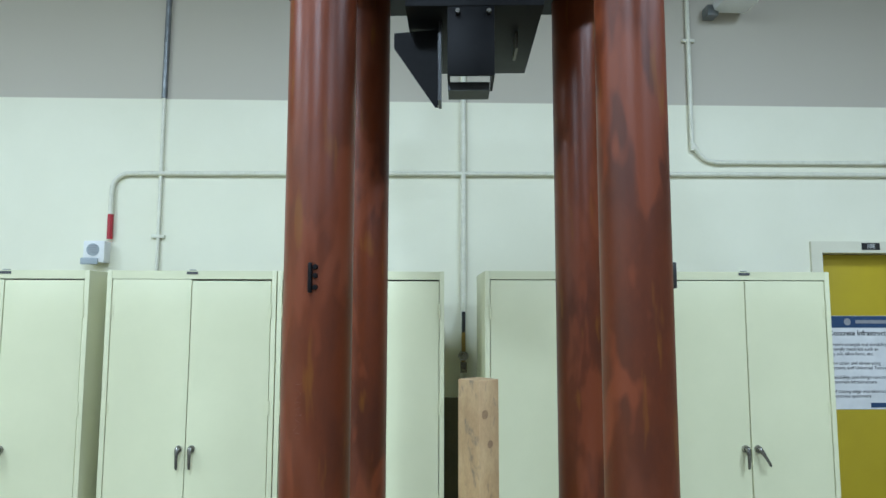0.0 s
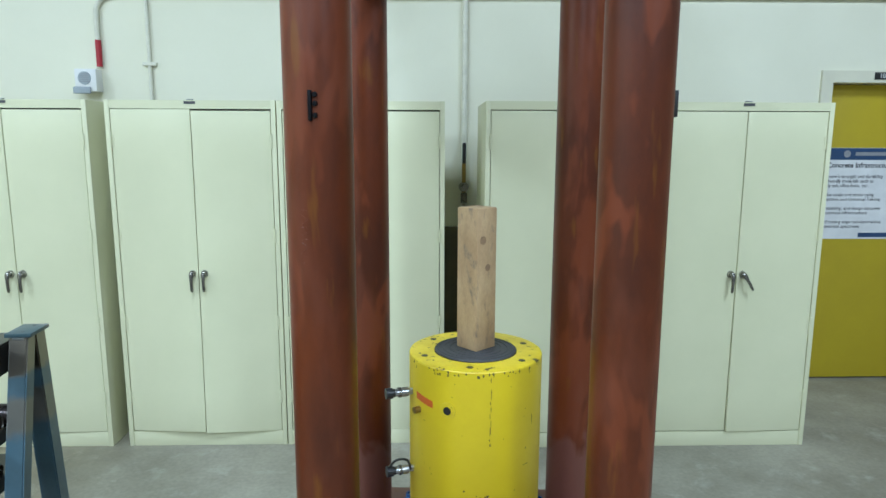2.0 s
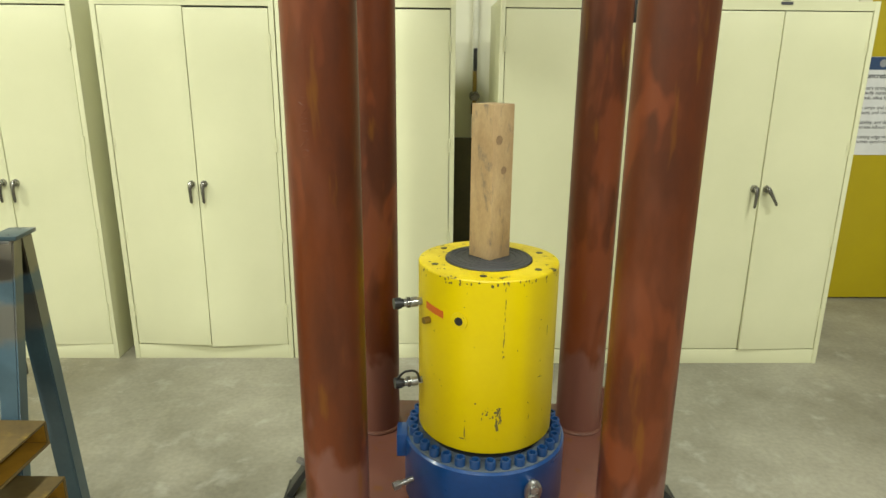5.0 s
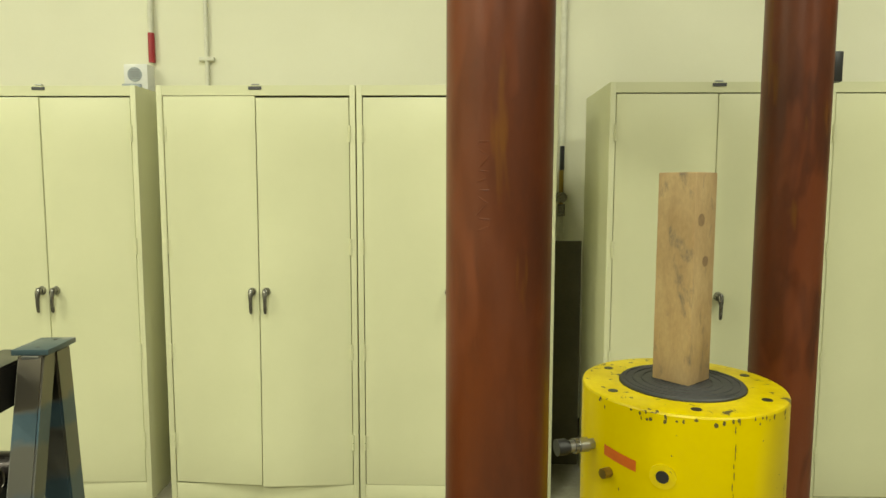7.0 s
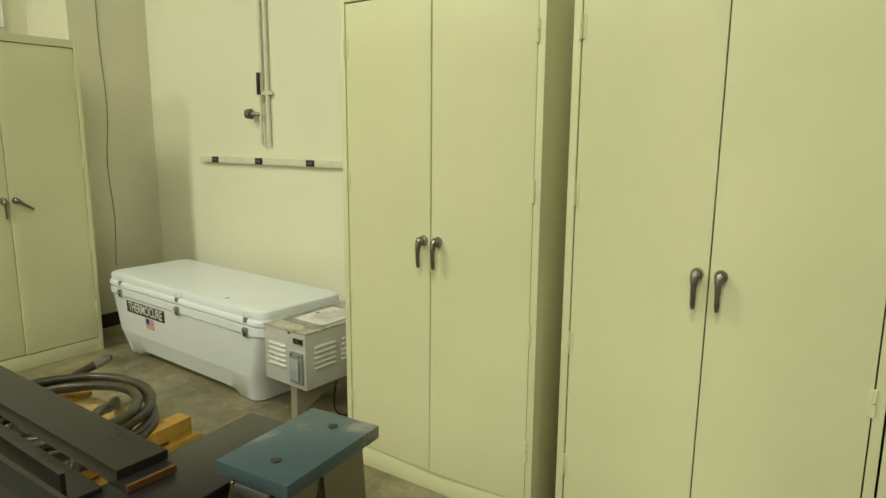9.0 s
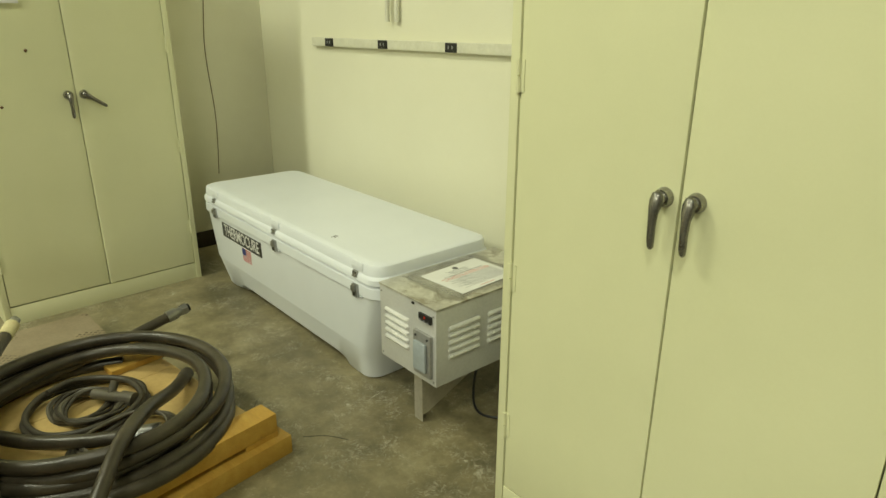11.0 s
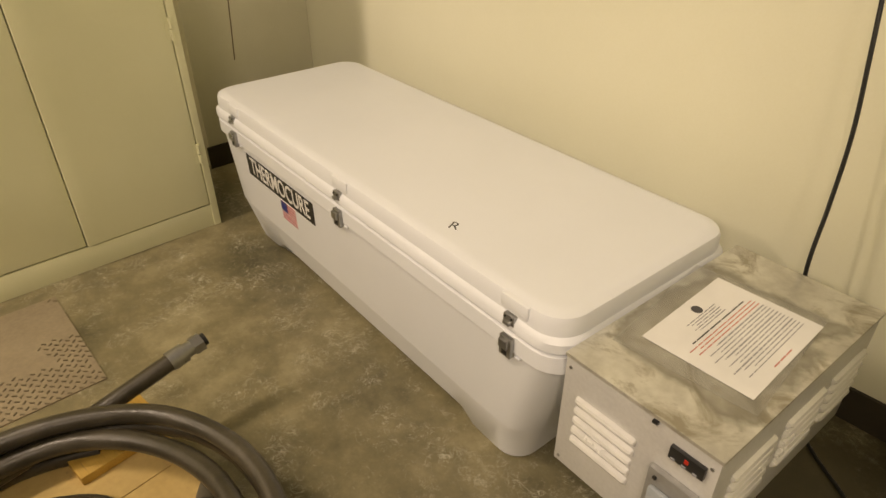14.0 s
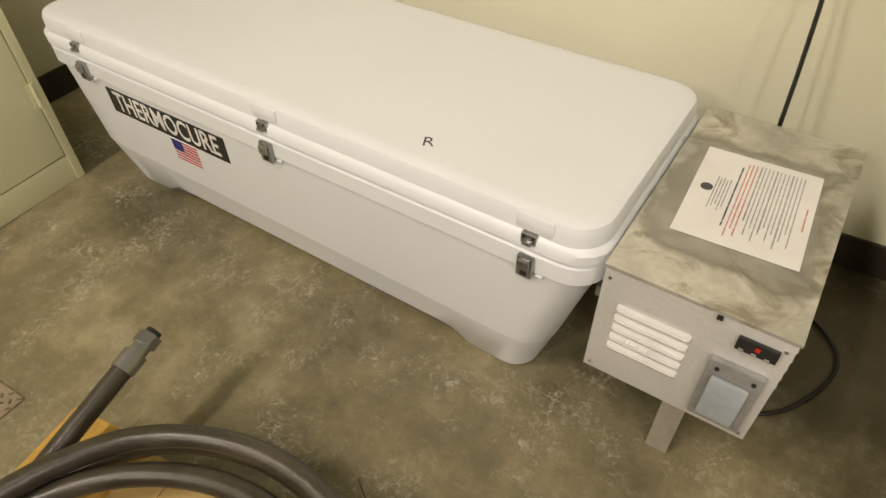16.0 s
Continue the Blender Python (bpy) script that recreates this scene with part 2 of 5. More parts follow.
M = {
    "wall": wall_paint(),
    "wall_plain": mat("wall_plain", (0.72, 0.70, 0.54), (0.64, 0.62, 0.47), 0.6, scale=1.5, fine=140, bump=0.1, mix=0.15),
    # Unseen east and south walls, darkened to cut bounced light and deepen shadows.
    "dark_unseen_wall": mat("dark_unseen_wall", (0.28, 0.27, 0.235), (0.23, 0.22, 0.19), 0.7, scale=1.5),
    # Ceiling is out of view; set dark so less light bounces back down.
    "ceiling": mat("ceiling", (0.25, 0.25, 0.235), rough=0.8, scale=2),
    "floor": floor_material(),
    "base": mat("black_rubber_base", (0.042, 0.032, 0.02), rough=0.55),
    "cabinet": mat("cabinet_enamel", (0.68, 0.675, 0.445), (0.635, 0.635, 0.41), 0.42, scale=2.2, fine=160, bump=0.04, mix=0.08, spec=0.4),
    "chrome": mat("worn_chrome", (0.42, 0.41, 0.38), (0.25, 0.24, 0.22), 0.28, metal=1.0, scale=25, fine=150, bump=0.05),
    "dark_lever": mat("dark_lever", (0.26, 0.25, 0.22), (0.12, 0.115, 0.1), 0.26, metal=0.8, scale=25),
    "black": mat("black_plastic", (0.018, 0.018, 0.018), rough=0.4),
    "white_plastic": mat("white_plastic", (0.78, 0.78, 0.76), (0.72, 0.72, 0.70), 0.35, scale=8),
    "grey_plastic": mat("grey_plastic", (0.36, 0.40, 0.43), rough=0.4),
    "red_paint": mat("red_paint", (0.38, 0.02, 0.03), rough=0.4),
    "conduit": mat("painted_conduit", (0.73, 0.72, 0.585), (0.62, 0.61, 0.49), 0.45, scale=12),
    "conduit_bare": mat("galvanized_conduit", (0.26, 0.27, 0.27), (0.14, 0.15, 0.15), 0.4, metal=0.6, scale=15),
    "oxide": column_paint(),
    "weld": mat("weld_bead", (0.15, 0.06, 0.035), (0.1, 0.035, 0.02), 0.5, scale=40, fine=200, bump=0.5),
    "yellow": mat("yellow_enamel", (0.72, 0.555, 0.001), (0.66, 0.5, 0.001), 0.36, scale=3, fine=90, bump=0.04, mix=0.1, spec=0.3,
                  wear=(0.14, 0.11, 0.02), wear_scale=11, wear_low=0.685, wear_high=0.72),
    "yellow_edge": mat("chipped_yellow", (0.72, 0.56, 0.001), (0.6, 0.45, 0.002), 0.4, scale=14, fine=90,
                       wear=(0.08, 0.06, 0.02), wear_scale=24, wear_low=0.6, wear_high=0.63),
    "ram": mat("ram_rubber", (0.03, 0.031, 0.033), (0.06, 0.06, 0.06), 0.55, scale=14, fine=80, bump=0.2),
    "blue": mat("blue_enamel", (0.004, 0.05, 0.19), (0.004, 0.04, 0.15), 0.3, scale=6, fine=90, bump=0.03, coat=0.2),
    "blue_bolt": mat("blue_bolt", (0.007, 0.055, 0.19), (0.006, 0.035, 0.12), 0.4, scale=30),
    "steel": mat("dark_mill_steel", (0.012, 0.0115, 0.0115), (0.026, 0.024, 0.0225), 0.3, metal=0.1, scale=6, fine=90, bump=0.06, spread=0.15),
    "steel_bright": mat("bright_steel", (0.45, 0.45, 0.44), (0.3, 0.3, 0.29), 0.3, metal=0.9, scale=10),
    "rusty_tube": mat("rusty_tube", (0.2, 0.135, 0.042), (0.115, 0.08, 0.033), 0.5, metal=0.3, scale=5, fine=70, wear=(0.3, 0.2, 0.04), wear_scale=6, wear_low=0.6, wear_high=0.72),
    "rust_inner": mat("rust_inner", (0.38, 0.2, 0.015), (0.26, 0.13, 0.01), 0.6, scale=14),
    "slate": mat("slate_paint", (0.05, 0.085, 0.1), (0.035, 0.06, 0.07), 0.35, scale=5, fine=80, bump=0.04,
                 wear=(0.2, 0.2, 0.19), wear_scale=3.0, wear_low=0.6, wear_high=0.65),
    "leg_paint": stand_paint(),
    "cell_top": mat("dusty_blue_rim", (0.07, 0.1, 0.14), (0.12, 0.135, 0.14), 0.55, scale=14, fine=120),
    "pipe_bore": mat("dark_pipe_bore", (0.03, 0.022, 0.016), (0.05, 0.03, 0.02), 0.7, scale=14),
    "chip": mat("worn_yellow_chip", (0.15, 0.12, 0.02), (0.08, 0.066, 0.02), 0.6, scale=30),
    "mill_pipe": mat("mill_scale_pipe", (0.05, 0.042, 0.04), (0.085, 0.068, 0.06), 0.3, metal=0.55, scale=5, fine=90, bump=0.05, stretch=(0.5, 3, 3)),
    "bare": mat("ground_bare_steel", (0.15, 0.135, 0.105), (0.075, 0.07, 0.058), 0.3, metal=0.7, scale=9, fine=120),
    "lumber": mat("pine_post", (0.54, 0.385, 0.2), (0.38, 0.245, 0.115), 0.6, scale=4, fine=55, bump=0.12, mix=0.5, stretch=(3.5, 3.5, 1.5),
                  wear=(0.2, 0.155, 0.105), wear_scale=9, wear_low=0.56, wear_high=0.7),
    "end_grain": mat("end_grain", (0.5, 0.36, 0.22), rough=0.8, scale=30),
    "knot": mat("wood_knot", (0.24, 0.15, 0.085), (0.3, 0.2, 0.1), 0.6, scale=60),
    "pallet": mat("pallet_wood", (0.55, 0.34, 0.075), (0.46, 0.26, 0.05), 0.6, scale=4, fine=50, bump=0.15, mix=0.6, stretch=(1, 6, 6),
                  wear=(0.2, 0.12, 0.05), wear_scale=7, wear_low=0.66, wear_high=0.75),
    "ply": mat("pallet_plywood", (0.66, 0.48, 0.2), (0.52, 0.35, 0.13), 0.6, scale=4, fine=60, bump=0.1, wear=(0.2, 0.14, 0.07), wear_scale=8, wear_low=0.62, wear_high=0.72),
    "hose": mat("rubber_hose", (0.032, 0.0265, 0.017), (0.07, 0.059, 0.04), 0.33, scale=9, fine=140, bump=0.2, spread=0.15),
    "cable": mat("cable_rubber", (0.034, 0.029, 0.02), (0.066, 0.057, 0.039), 0.5, scale=12, fine=120),
    "cable_grey": mat("cable_grey", (0.13, 0.115, 0.08), (0.08, 0.07, 0.05), 0.5, scale=12),
    "cord": mat("black_cord", (0.012, 0.012, 0.012), rough=0.35),
    "tape": mat("cream_tape", (0.65, 0.58, 0.33), rough=0.5, scale=20),
    "brass": mat("dull_brass", (0.35, 0.24, 0.07), rough=0.35, metal=0.9, scale=30),
    "taupe": mat("taupe_enamel", (0.23, 0.185, 0.135), (0.19, 0.15, 0.11), 0.45, scale=6),
    "knob_red": mat("red_knob", (0.55, 0.03, 0.015), rough=0.3, scale=20),
    "poly": mat("white_polyethylene", (0.755, 0.785, 0.825), (0.73, 0.76, 0.795), 0.34, scale=3, fine=120, bump=0.03, mix=0.08, spec=0.5),
    "rust_cut": mat("rusty_cut", (0.12, 0.048, 0.009), (0.07, 0.03, 0.01), 0.6, scale=40),
    "plate_grey": mat("grey_cast_plate", (0.36, 0.36, 0.35), (0.28, 0.28, 0.27), 0.4, metal=0.4, scale=14),
    "galv": mat("stained_galvanized", (0.66, 0.65, 0.59), (0.5, 0.485, 0.43), 0.36, metal=0.5, scale=11, fine=60, bump=0.04, spread=0.12,
                wear=(0.33, 0.3, 0.235), wear_scale=7, wear_low=0.53, wear_high=0.66, twist=1.6),
    "leg_steel": mat("dirty_leg_steel", (0.5, 0.47, 0.4), (0.4, 0.37, 0.3), 0.4, metal=0.5, scale=9, fine=80),
    "galv_side": mat("brushed_aluminium", (0.66, 0.66, 0.65), (0.58, 0.58, 0.57), 0.36, metal=0.3, scale=6, fine=120, bump=0.03),
    "louvre": mat("louvre_aluminium", (0.82, 0.82, 0.80), rough=0.25, metal=0.25, scale=10),
    "paper": mat("laminated_paper", (0.80, 0.80, 0.79), rough=0.18, bump=0.0, mix=0.03),
    "ink": mat("ink", (0.07, 0.07, 0.075), rough=0.6, bump=0),
    "ink_red": mat("ink_red", (0.58, 0.22, 0.19), rough=0.6, bump=0),
    "ink_grey": mat("ink_grey", (0.3, 0.305, 0.32), rough=0.6, bump=0),
    "navy": mat("navy_print", (0.035, 0.07, 0.16), rough=0.4, bump=0),
    "flag_red": mat("flag_red", (0.5, 0.03, 0.05), rough=0.4, bump=0),
    "flag_blue": mat("flag_blue", (0.02, 0.03, 0.2), rough=0.4, bump=0),
    "sleeve": mat("plastic_sleeve", (0.55, 0.55, 0.53), (0.40, 0.39, 0.36), 0.15, scale=9, fine=30, bump=0.2, spec=0.8),
    "door_yellow": mat("ochre_door_enamel", (0.46, 0.36, 0.006), (0.42, 0.325, 0.006), 0.38, scale=2.5, fine=120, bump=0.04, mix=0.1),
    "orange": mat("orange_label", (0.62, 0.13, 0.015), rough=0.4, bump=0),
    "steel_black": mat("black_oxide_steel", (0.004, 0.004, 0.0045), (0.009, 0.009, 0.0095), 0.45, scale=8, spec=0.12),
    "olive": mat("dark_olive_board", (0.085, 0.075, 0.036), (0.06, 0.053, 0.027), 0.6),
    "tread": tread_plate(),
    "tread_lug": mat("worn_tread_lug", (0.19, 0.155, 0.1), (0.13, 0.107, 0.068), 0.45, metal=0.4, scale=30),
    "soil": mat("oil_stain", (0.06, 0.055, 0.04), rough=0.6),
    "joint": mat("caulk_crack", (0.22, 0.17, 0.09), rough=0.9),
}
M["sleeve"].node_tree.nodes["Principled BSDF"].inputs["Alpha"].default_value = 0.12


def water_ring():
    """Dried water mark round the sheet on the heater's top, in the top's own coordinates."""
    nt = M["galv"].node_tree
    link = nt.links.new
    p = nt.nodes["Principled BSDF"]
    source = p.inputs["Base Color"].links[0].from_socket
    co = nt.nodes.new("ShaderNodeTexCoord")
    noise = nt.nodes.new("ShaderNodeTexNoise")
    noise.inputs["Scale"].default_value = 14
    noise.inputs["Detail"].default_value = 6
    link(co.outputs["Object"], noise.inputs["Vector"])
    shift = nt.nodes.new("ShaderNodeVectorMath")
    shift.operation = "MULTIPLY_ADD"
    link(noise.outputs["Color"], shift.inputs[0])
    shift.inputs[1].default_value = (0.12, 0.12, 0.0)
    link(co.outputs["Object"], shift.inputs[2])
    off = nt.nodes.new("ShaderNodeVectorMath")
    off.operation = "SUBTRACT"
    link(shift.outputs[0], off.inputs[0])
    off.inputs[1].default_value = (0.985 + 0.06, -0.01 + 0.06, 0)
    size = nt.nodes.new("ShaderNodeVectorMath")
    size.operation = "ABSOLUTE"
    link(off.outputs[0], size.inputs[0])
    sep = nt.nodes.new("ShaderNodeSeparateXYZ")
    link(size.outputs[0], sep.inputs[0])
    wide = nt.nodes.new("ShaderNodeMath")
    wide.operation = "ADD"
    wide.inputs[1].default_value = 0.05
    link(sep.outputs["X"], wide.inputs[0])
    far = nt.nodes.new("ShaderNodeMath")
    far.operation = "MAXIMUM"
    link(wide.outputs[0], far.inputs[0])
    link(sep.outputs["Y"], far.inputs[1])
    ramp = nt.nodes.new("ShaderNodeValToRGB")
    el = ramp.color_ramp.elements
    el[0].position, el[0].color = 0.13, (0.3, 0.3, 0.3, 1)
    el[1].position, el[1].color = 0.2, (0, 0, 0, 1)
    peak = el.new(0.178)
    peak.color = (0.75, 0.75, 0.75, 1)
    link(far.outputs[0], ramp.inputs[0])
    mx = nt.nodes.new("ShaderNodeMix")
    mx.data_type = "RGBA"
    link(ramp.outputs[0], mx.inputs["Factor"])
    link(source, mx.inputs["A"])
    mx.inputs["B"].default_value = (0.2, 0.185, 0.145, 1)
    link(mx.outputs["Result"], p.inputs["Base Color"])


water_ring()
lamp_glow = bpy.data.materials.new("lamp_glow")
lamp_glow.use_nodes = True
lamp_glow.node_tree.nodes["Principled BSDF"].inputs["Emission Color"].default_value = (1, 1, 0.93, 1)
lamp_glow.node_tree.nodes["Principled BSDF"].inputs["Emission Strength"].default_value = 4


# ---- mesh helpers ----
def box(bm, lo, hi, m=None, bevel=0.0):
    """Adds a box between two corners, moved by m."""
    c = [(lo[i] + hi[i]) / 2 for i in range(3)]
    d = [abs(hi[i] - lo[i]) for i in range(3)]
    t = Matrix.Translation(c) @ Matrix.Diagonal((*d, 1))
    r = bmesh.ops.create_cube(bm, size=1, matrix=(m @ t) if m else t)
    if bevel:
        edges = list({e for v in r["verts"] for e in v.link_edges})
        bmesh.ops.bevel(bm, geom=edges, offset=bevel, segments=2, affect="EDGES", profile=0.6)
    return bm


def cyl(bm, a, b, r, r2=None, seg=24, caps=True):
    """Adds a cylinder or cone from a to b."""
    a, b = Vector(a), Vector(b)
    t = Matrix.Translation((a + b) / 2) @ (b - a).to_track_quat("Z", "Y").to_matrix().to_4x4()
    bmesh.ops.create_cone(bm, cap_ends=caps, segments=seg, radius1=r, radius2=r if r2 is None else r2, depth=(b - a).length, matrix=t)
    return bm


def spin(bm, profile, seg=48, centre=(0, 0)):
    """Adds the solid turned from (radius, z) pairs round a vertical axis."""
    rings = []
    for r, z in profile:
        rings.append([bm.verts.new((centre[0] + r * math.cos(2 * math.pi * k / seg), centre[1] + r * math.sin(2 * math.pi * k / seg), z)) for k in range(seg)])
    for p, q in zip(rings, rings[1:]):
        for k in range(seg):
            bm.faces.new((p[k], p[(k + 1) % seg], q[(k + 1) % seg], q[k]))
    bm.faces.new(rings[0][::-1])
    bm.faces.new(rings[-1])
    return bm


def smooth_path(points, steps=8, closed=False):
    pts = [Vector(p) for p in points]
    n = len(pts)
    out = []
    for i in range(n if closed else n - 1):
        if closed:
            p0, p1, p2, p3 = (pts[(i + k) % n] for k in (-1, 0, 1, 2))
        else:
            p0, p1, p2, p3 = pts[max(i - 1, 0)], pts[i], pts[i + 1], pts[min(i + 2, n - 1)]
        for s in range(steps):
            u = s / steps
            out.append(0.5 * (2 * p1 + (p2 - p0) * u + (2 * p0 - 5 * p1 + 4 * p2 - p3) * u * u + (3 * p1 - p0 - 3 * p2 + p3) * u ** 3))
    if not closed:
        out.append(pts[-1])
    return out


def tube(bm, pts, r, seg=12, closed=False):
    """Adds a round tube along a line of points."""
    rings = []
    n = len(pts)
    side = None
    for i, p in enumerate(pts):
        if closed:
            d = pts[(i + 1) % n] - pts[i - 1]
        else:
            d = pts[min(i + 1, n - 1)] - pts[max(i - 1, 0)]
        d.normalize()
        if side is None:
            side = d.orthogonal().normalized()
        side = (side - d * side.dot(d)).normalized()
        up = d.cross(side)
        rings.append([bm.verts.new(p + r * (math.cos(2 * math.pi * k / seg) * side + math.sin(2 * math.pi * k / seg) * up)) for k in range(seg)])
    for i in range(n if closed else n - 1):
        p, q = rings[i], rings[(i + 1) % n]
        shift = 0
        if closed and i == n - 1:
            shift = min(range(seg), key=lambda s: (p[0].co - q[s].co).length)
        for k in range(seg):
            bm.faces.new((p[k], p[(k + 1) % seg], q[(k + 1 + shift) % seg], q[(k + shift) % seg]))
    if not closed:
        bm.faces.new(rings[0][::-1])
        bm.faces.new(rings[-1])
    return bm


def extrude(bm, outline, depth, m=None):
    """Adds a prism: outline in x, z; depth along y from 0."""
    m = m or Matrix()
    a = [bm.verts.new(m @ Vector((x, 0, z))) for x, z in outline]
    b = [bm.verts.new(m @ Vector((x, depth, z))) for x, z in outline]
    bm.faces.new(a)
    bm.faces.new(b[::-1])
    for i in range(len(a)):
        j = (i + 1) % len(a)
        bm.faces.new((a[j], a[i], b[i], b[j]))
    return bm


def part(name, bm, material, parent=None, label="", smooth=40):
    """Links a bmesh as one mesh object, under its thing or part."""
    me = bpy.data.meshes.new(name)
    bmesh.ops.recalc_face_normals(bm, faces=bm.faces)
    bm.to_mesh(me)
    bm.free()
    me.materials.append(M[material] if isinstance(material, str) else material)
    if smooth:
        me.shade_smooth()
        me.set_sharp_from_angle(angle=radians(smooth))
    ob = new(name, me)
    if parent:
        ob.parent = parent
    if label:
        ob["label"] = label
    return ob


def thing(name, m, label, category, group="", kind=""):
    ob = new(name)
    ob.matrix_basis = m
    ob.empty_display_size = 0.1
    return tagged(ob, label, category, group, kind)


def B():
    return bmesh.new()


def lettering(name, words, size, m, material, parent, align="LEFT", depth=0.0004, squeeze=1.0, bold=0.0):
    cu = bpy.data.curves.new(name, "FONT")
    cu.body, cu.size, cu.align_x, cu.align_y, cu.extrude, cu.offset = words, size, align, "CENTER", depth, bold
    tmp = new(name + "_outline", cu)
    me = bpy.data.meshes.new_from_object(tmp)
    bpy.data.objects.remove(tmp)
    me.transform(m @ Matrix.Diagonal((squeeze, 1, 1, 1)))
    me.materials.clear()
    me.materials.append(M[material])
    ob = new(name, me)
    ob.parent = parent
    return ob


def setting(name, bm, material, label, category="structure"):
    ob = part(name, bm, material)
    return tagged(ob, label, category, kind="structure")

# ---- the hall ----
NORTH, WEST, EAST, SOUTH, TOP = 4.38, -5.68, 6.0, -5.0, 5.2
DOOR_L, DOOR_R, DOOR_H = 2.66, 4.62, 2.2

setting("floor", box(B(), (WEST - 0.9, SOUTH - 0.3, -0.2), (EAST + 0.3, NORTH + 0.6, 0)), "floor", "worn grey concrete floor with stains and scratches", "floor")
w = B()
box(w, (WEST - 0.2, NORTH, 0), (DOOR_L, NORTH + 0.2, TOP))
box(w, (DOOR_L, NORTH, DOOR_H), (DOOR_R, NORTH + 0.2, TOP))
box(w, (DOOR_R, NORTH, 0), (EAST + 0.2, NORTH + 0.2, TOP))
setting("wall_north", w, "wall", "white painted wall with bare grey upper part", "wall")
setting("wall_west_pier", box(B(), (WEST - 0.8, 3.81, 0), (WEST, NORTH - 0.001, TOP)), "wall_plain", "cream painted wall pier with a vertical crack", "wall")
setting("wall_west", box(B(), (WEST - 0.8, SOUTH, 0), (WEST - 0.58, 3.809, TOP)), "wall_plain", "cream painted wall set back behind the pier", "wall")
setting("wall_east", box(B(), (EAST, SOUTH, 0), (EAST + 0.2, NORTH, TOP)), "dark_unseen_wall", "unseen wall darkened to cut bounced light", "wall")
setting("wall_south", box(B(), (WEST - 0.8, SOUTH - 0.2, 0), (EAST + 0.2, SOUTH, TOP)), "dark_unseen_wall", "unseen wall darkened to cut bounced light", "wall")
setting("ceiling", box(B(), (WEST - 0.8, SOUTH - 0.2, TOP), (EAST + 0.2, NORTH + 0.2, TOP + 0.15)), "ceiling", "unseen ceiling darkened to cut bounced light", "ceiling")
b = B()
box(b, (WEST + 0.002, NORTH - 0.01, 0), (-2.86, NORTH, 0.1))
box(b, (-2.86, NORTH - 0.01, 0), (DOOR_L - 0.08, NORTH, 0.1))
setting("baseboard", b, "base", "black rubber baseboard", "baseboard")
setting("baseboard_west", box(box(B(), (WEST, 3.80, 0), (WEST + 0.01, NORTH - 0.012, 0.1)), (WEST - 0.58, SOUTH, 0), (WEST - 0.57, 3.8, 0.1)), "base", "black rubber baseboard", "baseboard")
crack = smooth_path([(WEST + 0.002, 4.0, 0.45), (WEST + 0.002, 4.02, 0.8), (WEST + 0.003, 4.0, 1.2), (WEST + 0.003, 4.03, 1.6), (WEST + 0.003, 4.01, 2.2), (WEST + 0.003, 4.04, 3.0), (WEST + 0.003, 4.03, 4.2)], 6)
setting("trim_crack_seal", tube(B(), crack, 0.0025, 6), "joint", "brown caulk line over a wall crack", "caulk line")


def ceiling_lamp(m):
    lamp = thing("ceiling_lamp", m, "long white fluorescent ceiling lamp", "lamp", "ceiling lamps")
    part("housing", box(B(), (-0.65, -0.16, 0.03), (0.65, 0.16, 0.1), bevel=0.01), "white_plastic", lamp)
    part("diffuser", box(B(), (-0.62, -0.13, 0.012), (0.62, 0.13, 0.028)), lamp_glow, lamp)
    for x in (-0.5, 0.5):
        part("hanger", cyl(B(), (x, 0, 0.1), (x, 0, TOP - m.translation.z), 0.006, seg=8), "steel_bright", lamp)
    return lamp


for lx, ly, gain in ((-5.0, 0.8, 1.05), (-1.2, 0.9, 0.78), (2.8, 0.9, 1.05), (-5.0, -2.8, 1.6), (-1.2, -2.8, 1.6), (2.8, -2.8, 1.4)):
    ceiling_lamp(pose(lx, ly, 4.6, 0, 0, 90))
    data = bpy.data.lights.new("lamp_light", "AREA")
    data.shape, data.size, data.size_y, data.energy, data.color = "RECTANGLE", 0.26, 1.25, LAMP_WATTS * gain, (1.0, 1.0, 0.93)
    new("lamp_light", data).matrix_basis = pose(lx, ly, 4.59)


# ---- doorway ----
def doorway():
    t = thing("door_1", pose(0, NORTH, 0), "ochre yellow double door in a white frame", "door", kind="structure")
    part("door_frame", box(box(box(B(), (DOOR_L - 0.06, -0.02, 0), (DOOR_L + 0.02, 0.2, DOOR_H + 0.06)), (DOOR_R - 0.02, -0.02, 0), (DOOR_R + 0.06, 0.2, DOOR_H + 0.06)),
         (DOOR_L + 0.02, -0.02, DOOR_H - 0.02), (DOOR_R - 0.02, 0.2, DOOR_H + 0.06)), "wall_plain", t, "white painted door frame")
    mid = (DOOR_L + DOOR_R) / 2
    for a, c in ((DOOR_L + 0.024, mid - 0.002), (mid + 0.002, DOOR_R - 0.024)):
        part("door_leaf", box(B(), (a, 0.1, 0.012), (c, 0.145, DOOR_H - 0.024), bevel=0.003), "door_yellow", t)
    return t


doorway()


def door_sign():
    t = thing("room_sign", pose(3.02, NORTH - 0.021, 2.225), "small black room number sign above the doorway", "sign")
    part("plate", box(B(), (-0.055, -0.003, -0.024), (0.075, 0, 0.024)), "black", t)
    lettering("number", "10E", 0.042, pose(0.01, -0.0035, -0.001, 90), "white_plastic", t, "CENTER")


door_sign()


